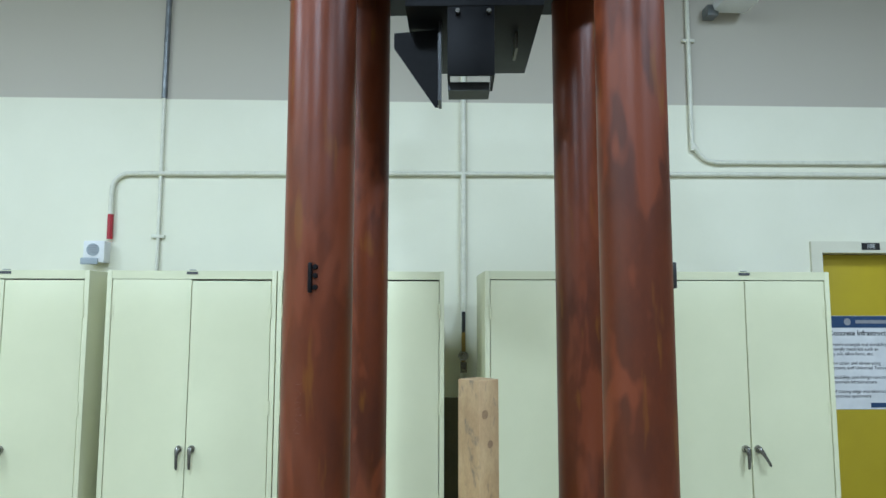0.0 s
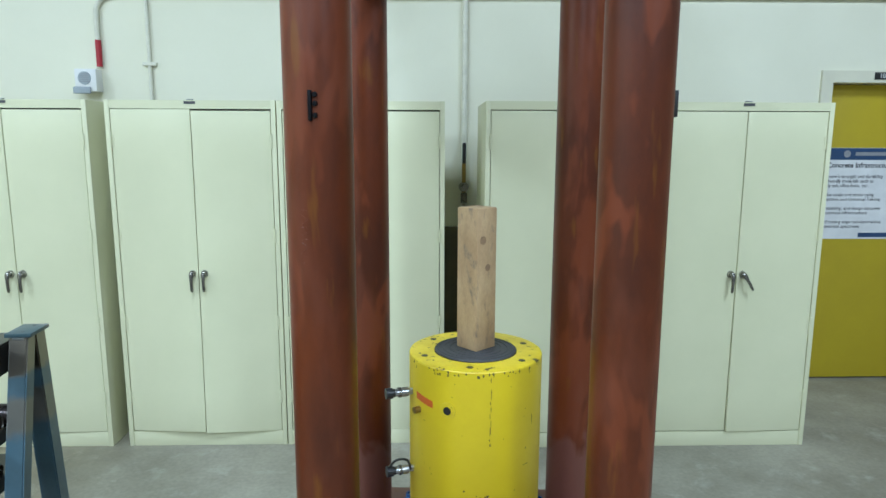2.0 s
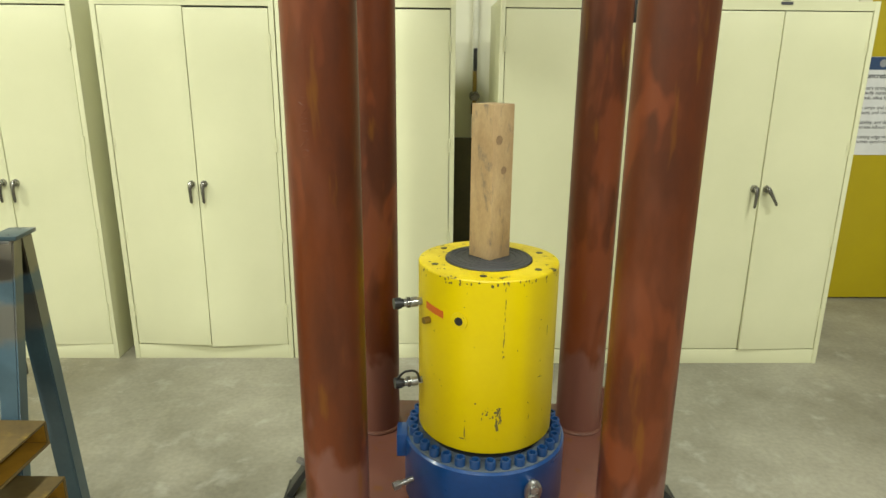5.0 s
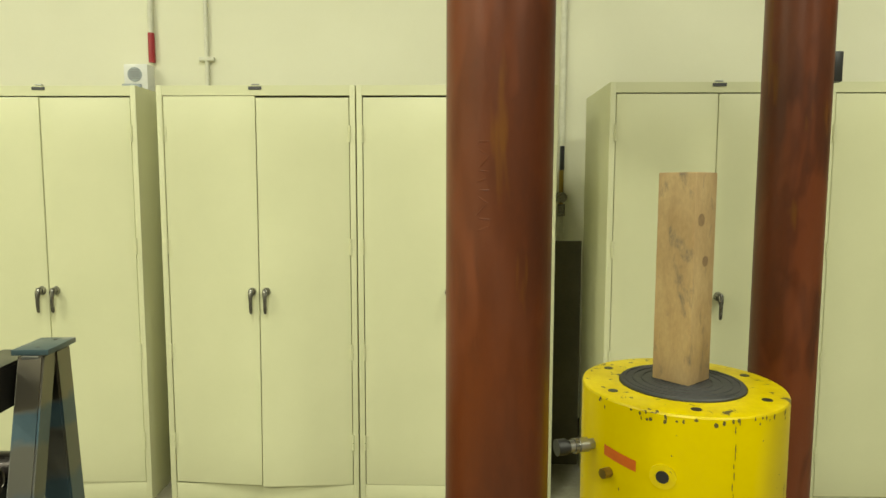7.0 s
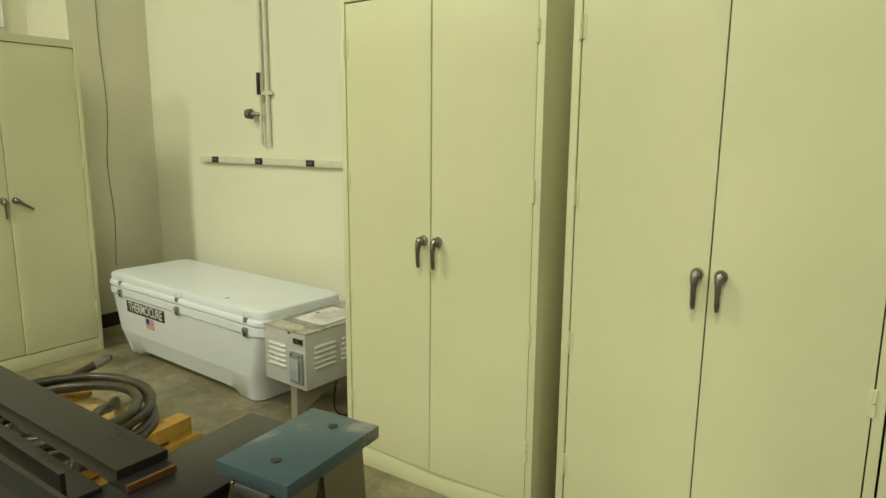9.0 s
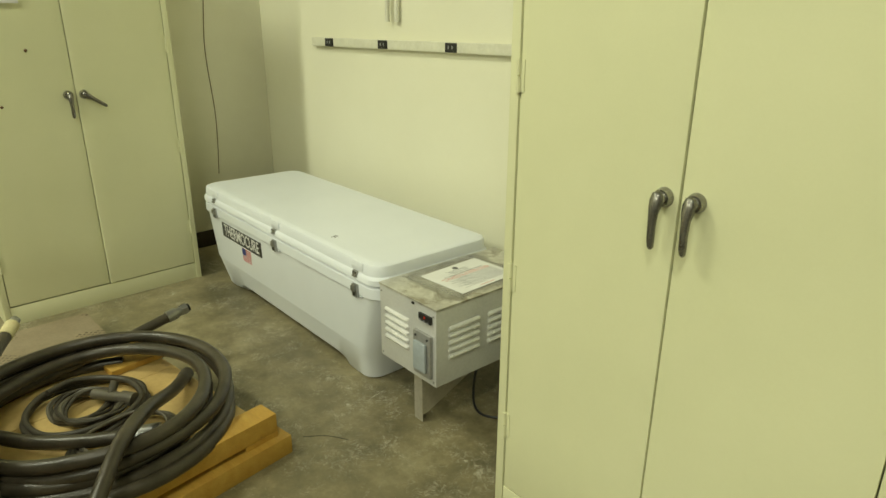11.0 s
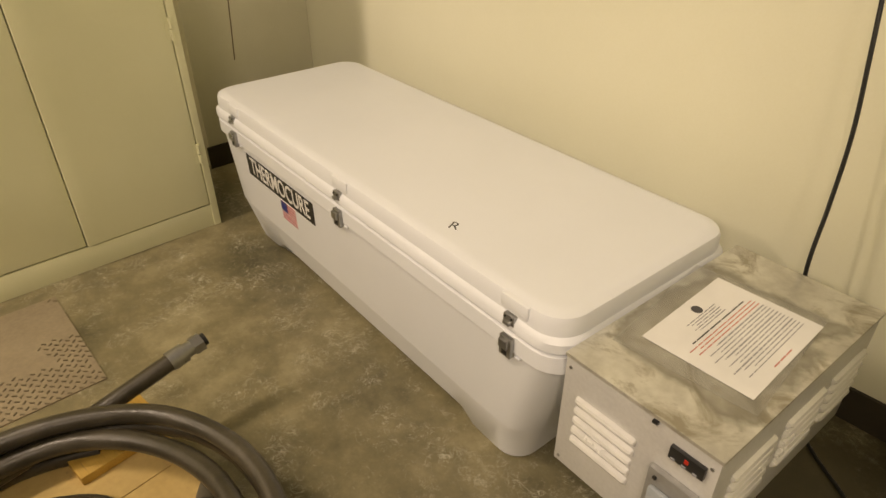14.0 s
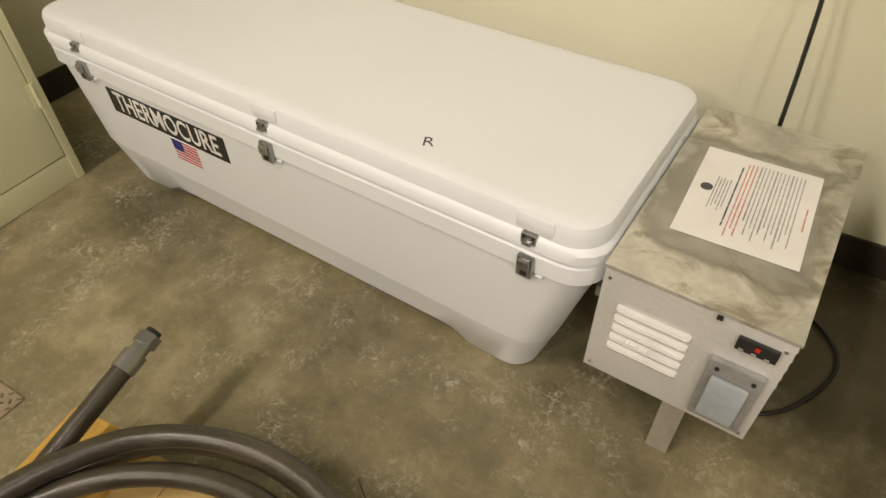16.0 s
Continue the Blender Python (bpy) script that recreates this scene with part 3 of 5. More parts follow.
def poster():
    t = thing("poster", pose(2.765, NORTH + 0.098, 1.075), "white printed poster with a navy header on the yellow door", "poster")
    w, h = 0.75, 0.66
    part("sheet", box(B(), (0, -0.002, 0), (w, 0, h)), "paper", t)
    part("header", box(B(), (0.001, -0.004, h - 0.085), (w - 0.001, -0.002, h - 0.002)), "navy", t)
    part("footer", box(B(), (0.28, -0.004, 0.012), (w - 0.001, -0.002, 0.045)), "navy", t)
    part("crest", cyl(B(), (0.14, -0.004, h - 0.043), (0.14, -0.006, h - 0.043), 0.025), "ink_grey", t)
    part("wordmark", box(B(), (0.2, -0.006, h - 0.055), (0.5, -0.004, h - 0.03)), "ink_grey", t)
    lettering("title", "Concrete Infrastructure", 0.05, pose(0.0, -0.0035, h - 0.125, 90), "ink", t, bold=0.0009)
    rows = ["crete's strength and durability", "friendly materials such as", "fly ash, silica fume, etc.", "", "the strain and stress using", "system, and Universal Testing", "", "reliability, and design concrete",
            "concrete infrastructure", "", "of cutting edge non-destructive", "concrete specimens"]
    for i, words in enumerate(rows):
        if words:
            lettering("line", words, 0.034, pose(0.01, -0.0035, h - 0.205 - 0.033 * i, 90), "ink", t)


poster()


# ---- storage cabinets ----
def handle_on(door, x, z, tilt=0.0):
    h = part("handle", cyl(cyl(B(), (x, 0, z), (x, -0.018, z), 0.021, 0.017), (x, -0.018, z), (x, -0.034, z), 0.013, 0.011), "chrome", door, "worn chrome handle")
    m = Matrix.Translation((x, -0.03, z)) @ Matrix.Rotation(radians(tilt), 4, "Y")
    lever = B()
    rings = []
    for zz, a, b, y in ((0.016, 0.004, 0.004, 0.0), (0.013, 0.010, 0.008, 0.0), (0.0, 0.0135, 0.011, -0.002), (-0.015, 0.0125, 0.011, -0.005), (-0.028, 0.0095, 0.0095, -0.008), (-0.055, 0.0082, 0.008, -0.009),
                        (-0.085, 0.008, 0.0075, -0.007), (-0.098, 0.0065, 0.006, -0.005), (-0.102, 0.003, 0.003, -0.004)):
        rings.append([lever.verts.new(m @ Vector((a * math.cos(k * math.pi / 6), y + b * math.sin(k * math.pi / 6), zz))) for k in range(12)])
    for p, q in zip(rings, rings[1:]):
        for k in range(12):
            lever.faces.new((p[k], p[(k + 1) % 12], q[(k + 1) % 12], q[k]))
    lever.faces.new(rings[0])
    lever.faces.new(rings[-1])
    part("lever", lever, "dark_lever", h, smooth=80)


def door_panel(side, dw, z0, z1, spring):
    """A folded steel door leaf hung at x = 0; spring: metres by which its lower free corner stands out."""
    bm = box(B(), (0, 0, z0), (-side * dw, 0.022, z1), bevel=0.003)
    bmesh.ops.subdivide_edges(bm, edges=[e for e in bm.edges if e.calc_length() > 0.3], cuts=8, use_grid_fill=True)
    for v in bm.verts:
        low = 1 - (v.co.z - z0) / (z1 - z0)
        v.co.y -= spring * abs(v.co.x) / dw * low * low
    return bm


def storage_cabinet(m, w=0.914, h=1.98, d=0.46, ajar=(0, 0), tilts=(0, 0), spring=(0, 0), sag=(0, 0), label="cream enamelled steel storage cabinet with two closed doors"):
    t = thing("storage_cabinet", m, label, "cabinet", "steel storage cabinets")
    s, top, kick = 0.026, 0.046, 0.088
    part("side_panel", box(B(), (-w / 2, 0, 0), (-w / 2 + s, d, h), bevel=0.002), "cabinet", t)
    part("side_panel", box(B(), (w / 2 - s, 0, 0), (w / 2, d, h), bevel=0.002), "cabinet", t)
    part("top_panel", box(B(), (-w / 2 + s, 0.001, h - top), (w / 2 - s, d, h - 0.001)), "cabinet", t)
    part("kick_plate", box(B(), (-w / 2 + s, 0.004, 0), (w / 2 - s, 0.02, kick), bevel=0.002), "cabinet", t)
    part("bottom_shelf", box(B(), (-w / 2 + s, 0.03, kick - 0.03), (w / 2 - s, d - 0.012, kick - 0.01)), "cabinet", t)
    part("back_panel", box(B(), (-w / 2 + s, d - 0.01, 0.02), (w / 2 - s, d, h - top)), "cabinet", t)
    dw = w / 2 - s - 0.0052
    for k, side in enumerate((-1, 1)):
        z0, z1 = kick + 0.006 - sag[k], h - top - 0.005 - sag[k]
        door = part("door", door_panel(side, dw, z0, z1, spring[k]), "cabinet", t)
        door.matrix_basis = Matrix.Translation((side * (w / 2 - s - 0.0035), 0.003, 0)) @ Matrix.Rotation(radians(side * ajar[k]), 4, "Z")
        handle_on(door, -side * (dw - 0.031), 1.03, tilts[k])
        for z in (0.3, 0.74, 1.24, 1.76):
            hinge = cyl(cyl(B(), (side * 0.004, -0.004, z - 0.038), (side * 0.004, -0.004, z - 0.002), 0.006, seg=8), (side * 0.004, -0.004, z + 0.002), (side * 0.004, -0.004, z + 0.038), 0.006, seg=8)
            box(hinge, (-side * 0.012, -0.0022, z - 0.036), (side * 0.0035, 0.001, z + 0.036))
            part("hinge", hinge, "cabinet", door)
    part("name_plate", box(B(), (-0.03, -0.003, h - 0.02), (0.03, 0, h - 0.006)), "ink", t, "small dark maker's plate")
    part("catch", box(B(), (-0.016, 0.0, h), (0.016, 0.02, h + 0.006), bevel=0.002), "steel_bright", t)
    return t


ROW = 3.47
C = "cream enamelled steel storage cabinet"
storage_cabinet(pose(-1.955 - 0.45, ROW, 0), w=0.9, ajar=(0.9, 0.3), spring=(0.006, 0.012), sag=(0.001, 0.003), label=C + " beside the white curing box")
storage_cabinet(pose(-1.86 + 0.457, ROW, 0), ajar=(0.8, 0.5), spring=(0.03, 0.034), sag=(-0.002, 0.005), label=C + " with slightly sprung doors")
storage_cabinet(pose(-0.94 + 0.457, ROW, 0), sag=(0.004, 0.004), label=C + " behind the red steel frame")
storage_cabinet(pose(0.192 + 0.475, 3.395, 0), w=0.95, d=0.53, label=C + " beside a narrow dark gap")
storage_cabinet(pose(1.146 + 0.475, 3.395, 0), w=0.95, d=0.53, ajar=(0, 0.3), tilts=(0, -32), spring=(0, 0.014), label=C + " with one turned handle")
west_cab = storage_cabinet(pose(-5.2, 3.152, 0, 0, 0, 90), w=0.935, tilts=(0, -55), spring=(0, 0.012), label=C + " with one handle turned, in the corner")
for x, z, r in ((-0.167, 1.228, 0.0075), (-0.299, 0.996, 0.0065)):
    part("rust_chip", cyl(B(), (x, 0.004, z), (x + 0.003, -0.0015, z + 0.002), r, r * 0.7, seg=7), "rust_cut", west_cab, "small rusty paint chip")



# ---- pipes and fixtures on the north wall ----
def conduit(points, r, label, material="conduit", straps=(), steps=8, smooth_bends=True):
    pts = smooth_path(points, steps) if smooth_bends else [Vector(p) for p in points]
    t = thing("conduit", Matrix(), label, "conduit", "wall conduits")
    part("pipe", tube(B(), pts, r, 12), material, t)
    for x, z in straps:
        part("strap", box(B(), (x - 0.045, NORTH - 0.03, z - 0.012), (x + 0.045, NORTH, z + 0.012), bevel=0.004), material, t)
    return t


YC = NORTH - 0.022
conduit([(-2.287, YC, 2.42), (-2.287, YC, 2.56), (-2.275, YC, 2.64), (-2.22, YC, 2.695), (-2.13, YC, 2.708), (-1.9, YC, 2.708), (0, YC, 2.722), (2, YC, 2.735), (5.9, YC, 2.75)], 0.017, "painted steel conduit bending along the white wall", straps=((-0.9, 2.715), (1.9, 2.735)))
conduit([(-2.287, YC, 2.25), (-2.287, YC, 2.42)], 0.019, "red painted conduit end above the fire alarm", "red_paint", smooth_bends=False)
conduit([(-1.962, NORTH - 0.016, 1.9), (-1.962, NORTH - 0.016, 3.245)], 0.013, "painted vertical conduit on the white wall", straps=((-1.962, 2.27),), smooth_bends=False)
conduit([(-1.962, NORTH - 0.018, 3.245), (-1.95, NORTH - 0.018, 5.1)], 0.019, "bare dark steel conduit on the upper wall", "conduit_bare", smooth_bends=False)
conduit([(0.135, NORTH - 0.02, 1.0), (0.14, NORTH - 0.02, 5.1)], 0.02, "painted vertical conduit above the cabinet gap", straps=((0.14, 2.72),), smooth_bends=False)
conduit([(1.772, YC, 5.1), (1.772, YC, 3.1), (1.785, YC, 2.95), (1.86, YC, 2.845), (2.0, YC, 2.82), (2.3, YC, 2.822), (5.9, YC, 2.835)], 0.016, "painted steel conduit with a wide bend", straps=((1.772, 3.72),))
conduit([(-4.40, NORTH - 0.014, 1.62), (-4.40, NORTH - 0.014, 5.1)], 0.012, "thin painted conduit on the cream wall", smooth_bends=False)
conduit([(-4.345, NORTH - 0.016, 1.35), (-4.345, NORTH - 0.016, 5.1)], 0.014, "painted water pipe on the cream wall", straps=((-4.345, 1.68),), smooth_bends=False)


def fire_alarm():
    t = thing("fire_alarm", pose(-2.36, NORTH, 2.145), "white fire alarm horn box on the wall", "alarm")
    part("case", box(B(), (-0.065, -0.09, -0.06), (0.075, 0, 0.085), bevel=0.006), "white_plastic", t)
    part("grille", cyl(B(), (0, -0.094, 0.025), (0, -0.089, 0.025), 0.042), "grey_plastic", t)
    for z in (0.0, 0.012, 0.024, 0.036, 0.048):
        part("slot", box(B(), (-0.03, -0.0965, z), (0.03, -0.094, z + 0.005)), "ink_grey", t)
    part("strobe", box(B(), (-0.075, -0.105, -0.075), (0.04, -0.091, -0.03), bevel=0.008), "grey_plastic", t, "clear strobe lens")


fire_alarm()


def wall_lamp():
    t = thing("wall_lamp", pose(2.05, NORTH, 3.93), "white wall mounted lamp on a short bracket", "lamp")
    part("shade", box(B(), (-0.12, -0.3, -0.02), (0.14, -0.05, 0.06), bevel=0.035), "white_plastic", t)
    part("bracket", box(B(), (-0.16, -0.1, -0.05), (-0.08, 0, 0.03), bevel=0.008), "conduit_bare", t)


wall_lamp()


def pull_valve():
    t = thing("pipe_valve", pose(0.135, NORTH - 0.04, 0), "dark valve and lever on a vertical pipe", "valve")
    part("lever", box(B(), (-0.012, -0.03, 1.62), (0.012, 0.0, 1.76), bevel=0.004), "black", t)
    part("body", cyl(B(), (0, 0.01, 1.46), (0, -0.06, 1.46), 0.035, 0.028), "dark_lever", t)
    part("stem", cyl(B(), (0, 0, 1.36), (0, 0, 1.62), 0.014), "brass", t)
    part("outlet", cyl(B(), (0, -0.02, 1.35), (0, -0.02, 1.42), 0.022), "dark_lever", t)


pull_valve()


def wall_tap():
    t = thing("wall_tap", pose(-4.40, NORTH - 0.03, 1.55), "small metal tap at a pipe's end", "tap")
    part("lever", box(B(), (-0.01, -0.02, 0.12), (0.01, 0.0, 0.26), bevel=0.003), "black", t)
    part("spout", cyl(B(), (0, 0, 0), (-0.07, -0.02, 0), 0.014), "steel_bright", t)
    part("wheel", cyl(B(), (-0.07, -0.02, 0), (-0.105, -0.03, 0), 0.034, 0.03), "dark_lever", t)
    part("nipple", cyl(B(), (0, 0, -0.2), (0, 0, 0.26), 0.011), "conduit", t)


wall_tap()


def outlet_rail():
    t = thing("outlet_rail", pose(0, NORTH, 1.245), "cream metal raceway with black outlets", "outlet strip")
    part("raceway", box(B(), (-5.075, -0.03, -0.022), (-2.9, 0, 0.022), bevel=0.004), "conduit", t)
    for x in (-4.9, -4.44, -3.96, -3.49):
        o = part("outlet", box(B(), (x - 0.035, -0.036, -0.02), (x + 0.035, -0.029, 0.02), bevel=0.002), "black", t, "black electrical outlet")
        for dx in (-0.012, 0.012):
            part("socket", box(B(), (x + dx - 0.003, -0.038, -0.006), (x + dx + 0.003, -0.0361, 0.008)), "ink_grey", o)


outlet_rail()
tagged(part("wall_plate", box(B(), (-3.555, NORTH - 0.012, 1.3), (-3.46, NORTH, 1.44), bevel=0.003), "white_plastic"), "blank white wall plate above the outlets", "wall plate")

tagged(part("gap_panel", box(B(), (-0.015, 3.93, 0), (0.185, 3.945, 1.235), bevel=0.003), "olive"), "dark brown board leaning in the cabinet gap", "board")


def cabinet_poster():
    t = thing("cabinet_poster", pose(-5.178, 2.73, 1.42, 0, 0, 90), "small colourful printed notice on the cabinet door", "poster")
    part("sheet", box(B(), (0.03, -0.0045, 0), (0.26, -0.0035, 0.3)), "paper", t)
    part("picture", box(B(), (0.15, -0.0055, 0.02), (0.25, -0.0046, 0.1)), "navy", t)
    part("picture", box(B(), (0.05, -0.0055, 0.02), (0.13, -0.0046, 0.09)), "orange", t)
    part("picture", box(B(), (0.06, -0.0055, 0.14), (0.2, -0.0046, 0.26)), "flag_red", t)


cabinet_poster()


def wall_notice():
    t = thing("wall_notice", pose(WEST - 0.579, 3.2, 2.05, 0, 0, 90), "white notice board with a dark strip on the wall", "notice")
    part("board", box(B(), (0, -0.02, 0.1), (0.45, 0, 0.7)), "paper", t)
    part("strip", box(B(), (0, -0.02, 0), (0.3, 0, 0.099)), "black", t)


wall_notice()

# ---- red loading frame with its jack ----
FRAME = pose(0.02, 1.907, 0, 0, 0, -3)
RAD = 0.0865
COLUMNS = ((-0.41, 1.552), (0.378, 1.475), (0.437, 2.292), (-0.361, 2.302))


def loading_frame():
    t = thing("loading_frame", Matrix(), "rust red painted steel loading frame with four round columns", "steel frame")
    for x, y in COLUMNS:
        c = part("column", spin(B(), [(RAD, 0.279), (RAD, 3.6)], 56, (x, y)), "oxide", t)
        ring = [Vector((x + (RAD + 0.003) * math.cos(a * math.pi / 16), y + (RAD + 0.003) * math.sin(a * math.pi / 16), 0.283)) for a in range(32)]
        part("weld", tube(B(), ring, 0.008, 6, True), "weld", c)
    for x, y, s in ((-0.41, 1.552, -1), (0.379, 1.472, 1)):
        part("stop_lug", box(B(), (x + s * RAD - 0.012, y - 0.03, 2.585), (x + s * RAD + 0.012, y + 0.03, 2.66), bevel=0.006), "oxide", t)
    part("base_plate", box(B(), (-0.56, -0.56, 0.245), (0.56, 0.56, 0.278), FRAME, 0.004), "oxide", t)
    part("plinth", box(B(), (-0.44, -0.44, 0), (0.44, 0.44, 0.244), FRAME), "oxide", t)
    for k, (x, y) in enumerate(COLUMNS):
        s = -1 if x < 0 else 1
        part("gusset", extrude(B(), [(0, 0), (0.1, 0), (0.1, 0.02), (0.015, 0.16), (0, 0.16)], 0.012, Matrix.Translation((x + s * (RAD - 0.003), y - 0.006, 0.2785)) @ Matrix.Diagonal((s, 1, 1, 1))), "oxide", t)
    for foot, head in (((-0.71, 2.25, 0.012), (-0.55, 2.25, 0.255)), ((0.80, 2.2, 0.012), (0.57, 2.2, 0.255))):
        a, b = Vector(foot), Vector(head)
        lay = Matrix.Translation(a) @ (b - a).to_track_quat("X", "Z").to_matrix().to_4x4()
        strap = part("brace", box(B(), (0, -0.055, -0.012), ((b - a).length, 0.055, 0.012), lay, 0.003), "black", t, "black steel brace down to the floor")
        part("bolt", cyl(B(), lay @ Vector((0.13, 0, 0.012)), lay @ Vector((0.13, 0, 0.05)), 0.014, seg=6), "steel_bright", strap)
        part("brace_foot", box(B(), (a.x - 0.02, a.y - 0.06, 0), (a.x + 0.02, a.y + 0.06, 0.012), bevel=0.002), "black", strap)
    for y in (-0.4, 0.4):
        part("crosshead_beam", box(B(), (-0.62, y - 0.11, 3.1), (0.62, y + 0.11, 3.4), FRAME), "steel_black", t, "dark steel crosshead beam")
    part("crosshead_plate", box(B(), (-0.205, -0.27, 2.612), (0.185, 0.25, 2.632), FRAME, 0.002), "steel_black", t, "dark steel plate under the crosshead")
    part("crosshead_block", box(B(), (-0.15, -0.22, 2.633), (0.14, 0.2, 2.95), FRAME), "steel_black", t)
    part("crosshead_table", box(B(), (-0.6, -0.5, 2.951), (0.6, 0.5, 2.98), FRAME), "steel_black", t)
    for dx in (-0.057, 0.03):
        part("stud", cyl(B(), FRAME @ Vector((dx, -0.29, 2.59)), FRAME @ Vector((dx, -0.272, 2.59)), 0.007, seg=6), "bare", t)
    part("slot_bar", box(B(), (0.12, -0.1, 2.56), (0.128, 0.0, 2.612), FRAME), "bare", t)
    part("bracket_front", box(B(), (-0.086, -0.27, 2.41), (0.046, -0.262, 2.611), FRAME, 0.002), "steel_black", t, "dark hanging channel bracket")
    for x in (-0.086, 0.039):
        part("bracket_side", box(B(), (x, -0.2615, 2.41), (x + 0.007, -0.14, 2.611), FRAME), "steel_black", t)
    part("bracket_foot", box(B(), (-0.084, -0.22, 2.385), (0.034, -0.14, 2.4095), FRAME), "black", t)
    part("wing_plate", extrude(B(), [(-0.25, 2.6), (-0.115, 2.611), (-0.115, 2.37), (-0.125, 2.37), (-0.25, 2.555)], 0.01, FRAME @ Matrix.Translation((0, -0.12, 0))), "steel_black", t, "triangular dark steel plate")
    part("wing_flange", box(B(), (-0.114, -0.18, 2.37), (-0.105, -0.1, 2.611), FRAME), "steel", t)
    x, y = COLUMNS[0]
    k = part("welded_lug", box(B(), (x - 0.01, y - RAD - 0.014, 1.802), (x - 0.001, y - RAD + 0.012, 1.874), bevel=0.003), "steel_black", t, "small dark welded lug")
    for z in (1.815, 1.843, 1.864):
        part("lug_bolt", cyl(B(), (x + 0.006, y - RAD - 0.009, z), (x + 0.006, y - RAD + 0.004, z), 0.006, 0.0075, seg=6), "steel_black", k)
    x, y = COLUMNS[2]
    part("side_tab", box(B(), (x + RAD - 0.004, y - 0.02, 1.80), (x + RAD + 0.024, y + 0.03, 1.88), bevel=0.003), "black", t, "black steel tab")
    x, y = COLUMNS[1]
    part("side_tab", box(B(), (x + RAD - 0.004, y - 0.0, 1.815), (x + RAD + 0.016, y + 0.03, 1.88), bevel=0.003), "black", t, "black steel tab")
    x, y = COLUMNS[0]
    for j in range(10):
        z = 1.455 + 0.0145 * j
        a0 = radians(250 + 2 * math.sin(j * 2.1))
        lines = [(x + (RAD - 0.0004) * math.cos(a0 + q), y + (RAD - 0.0004) * math.sin(a0 + q), z + (0.03, -0.01, 0.09, -0.05, 0.0)[j % 5] * q) for q in (-0.09, -0.03, 0.03, 0.09)]
        part("weld_mark", tube(B(), smooth_path(lines, 3), 0.001, 6), "oxide", t)
    return t


loading_frame()

JACK = pose(0.026, 1.917, 0, 0, 0, 0)


def load_cell():
    t = thing("load_cell", JACK, "glossy blue round load cell with socket bolts", "load cell")
    R = 0.264
    part("body", spin(B(), [(R - 0.004, 0.279), (R, 0.284), (R, 0.488), (R - 0.006, 0.494)], 72), "blue", t)
    part("top_face", spin(B(), [(R - 0.008, 0.4935), (R - 0.008, 0.4965), (0.05, 0.4965)], 72), "cell_top", t, "dusty bare top ring")
    bolt_r = 0.236
    first = None
    for k in range(32):
        a = 2 * math.pi * k / 32
        if first is None:
            bm = B()
            spin(bm, [(0.0165, 0.497), (0.0165, 0.521), (0.015, 0.5235), (0.0105, 0.5235), (0.0095, 0.509)], 18)
            first = part("bolt", bm, "blue_bolt", t)
            cup = part("socket", cyl(B(), (0, 0, 0.5092), (0, 0, 0.5098), 0.0085, seg=6), "black", first)
            first.matrix_basis = pose(bolt_r, 0, 0)
        else:
            o = copy_thing(first, pose(bolt_r * math.cos(a), bolt_r * math.sin(a), 0))
    part("side_block", box(B(), (-R - 0.025, -0.06, 0.42), (-R + 0.01, 0.02, 0.5), bevel=0.003), "blue", t)
    part("side_bolt", cyl(cyl(B(), (-R + 0.03, -0.15, 0.4), (-R - 0.01, -0.17, 0.395), 0.009), (-R - 0.01, -0.17, 0.395), (-R - 0.03, -0.18, 0.392), 0.014, seg=6), "steel_bright", t)
    a = radians(-62)
    cx, cy = (R + 0.012) * math.cos(a), (R + 0.012) * math.sin(a)
    sh = part("shackle", tube(B(), smooth_path([(cx - 0.015, cy, 0.40), (cx - 0.017, cy - 0.012, 0.44), (cx, cy - 0.016, 0.462), (cx + 0.017, cy - 0.012, 0.44), (cx + 0.015, cy, 0.40)], 6), 0.009, 8), "steel_bright", t, "galvanized shackle")
    part("shackle_bolt", cyl(B(), (cx, cy + 0.01, 0.445), (cx, cy - 0.035, 0.445), 0.013, seg=6), "steel_bright", sh)
    for k in range(3):
        part("chain_link", tube(B(), smooth_path([(cx + 0.014 * math.cos(u), cy - 0.014 + 0.006 * (k % 2) * math.cos(u), 0.39 - 0.042 * k + 0.026 * math.sin(u)) for u in (0, 1.05, 2.1, 3.14, 4.2, 5.25)], 4, True), 0.006, 8, True), "steel_bright", sh)


load_cell()


def coupler(parent, a, z, capped):
    ca, sa = math.cos(a), math.sin(a)
    at = lambda r: (r * ca, r * sa, z)
    c = part("coupler", cyl(cyl(cyl(B(), at(0.21), at(0.232), 0.012, seg=6), at(0.232), at(0.252), 0.0155), at(0.252), at(0.275), 0.0125), "steel_bright", parent, "steel hose coupler")
    part("collar", cyl(B(), at(0.255), at(0.264), 0.0165), "dark_lever", c)
    part("cap", cyl(cyl(B(), at(0.275), at(0.283), 0.0135), at(0.283), at(0.304), 0.0175), "black", c)
    if capped:
        loop = smooth_path([(0.295 * ca, 0.295 * sa, z + 0.016), (0.27 * ca, 0.27 * sa - 0.02, z + 0.045), (0.235 * ca, 0.235 * sa - 0.02, z + 0.04), (0.222 * ca, 0.222 * sa - 0.01, z)], 6)
        part("tether", tube(B(), loop, 0.004, 6), "black", c)


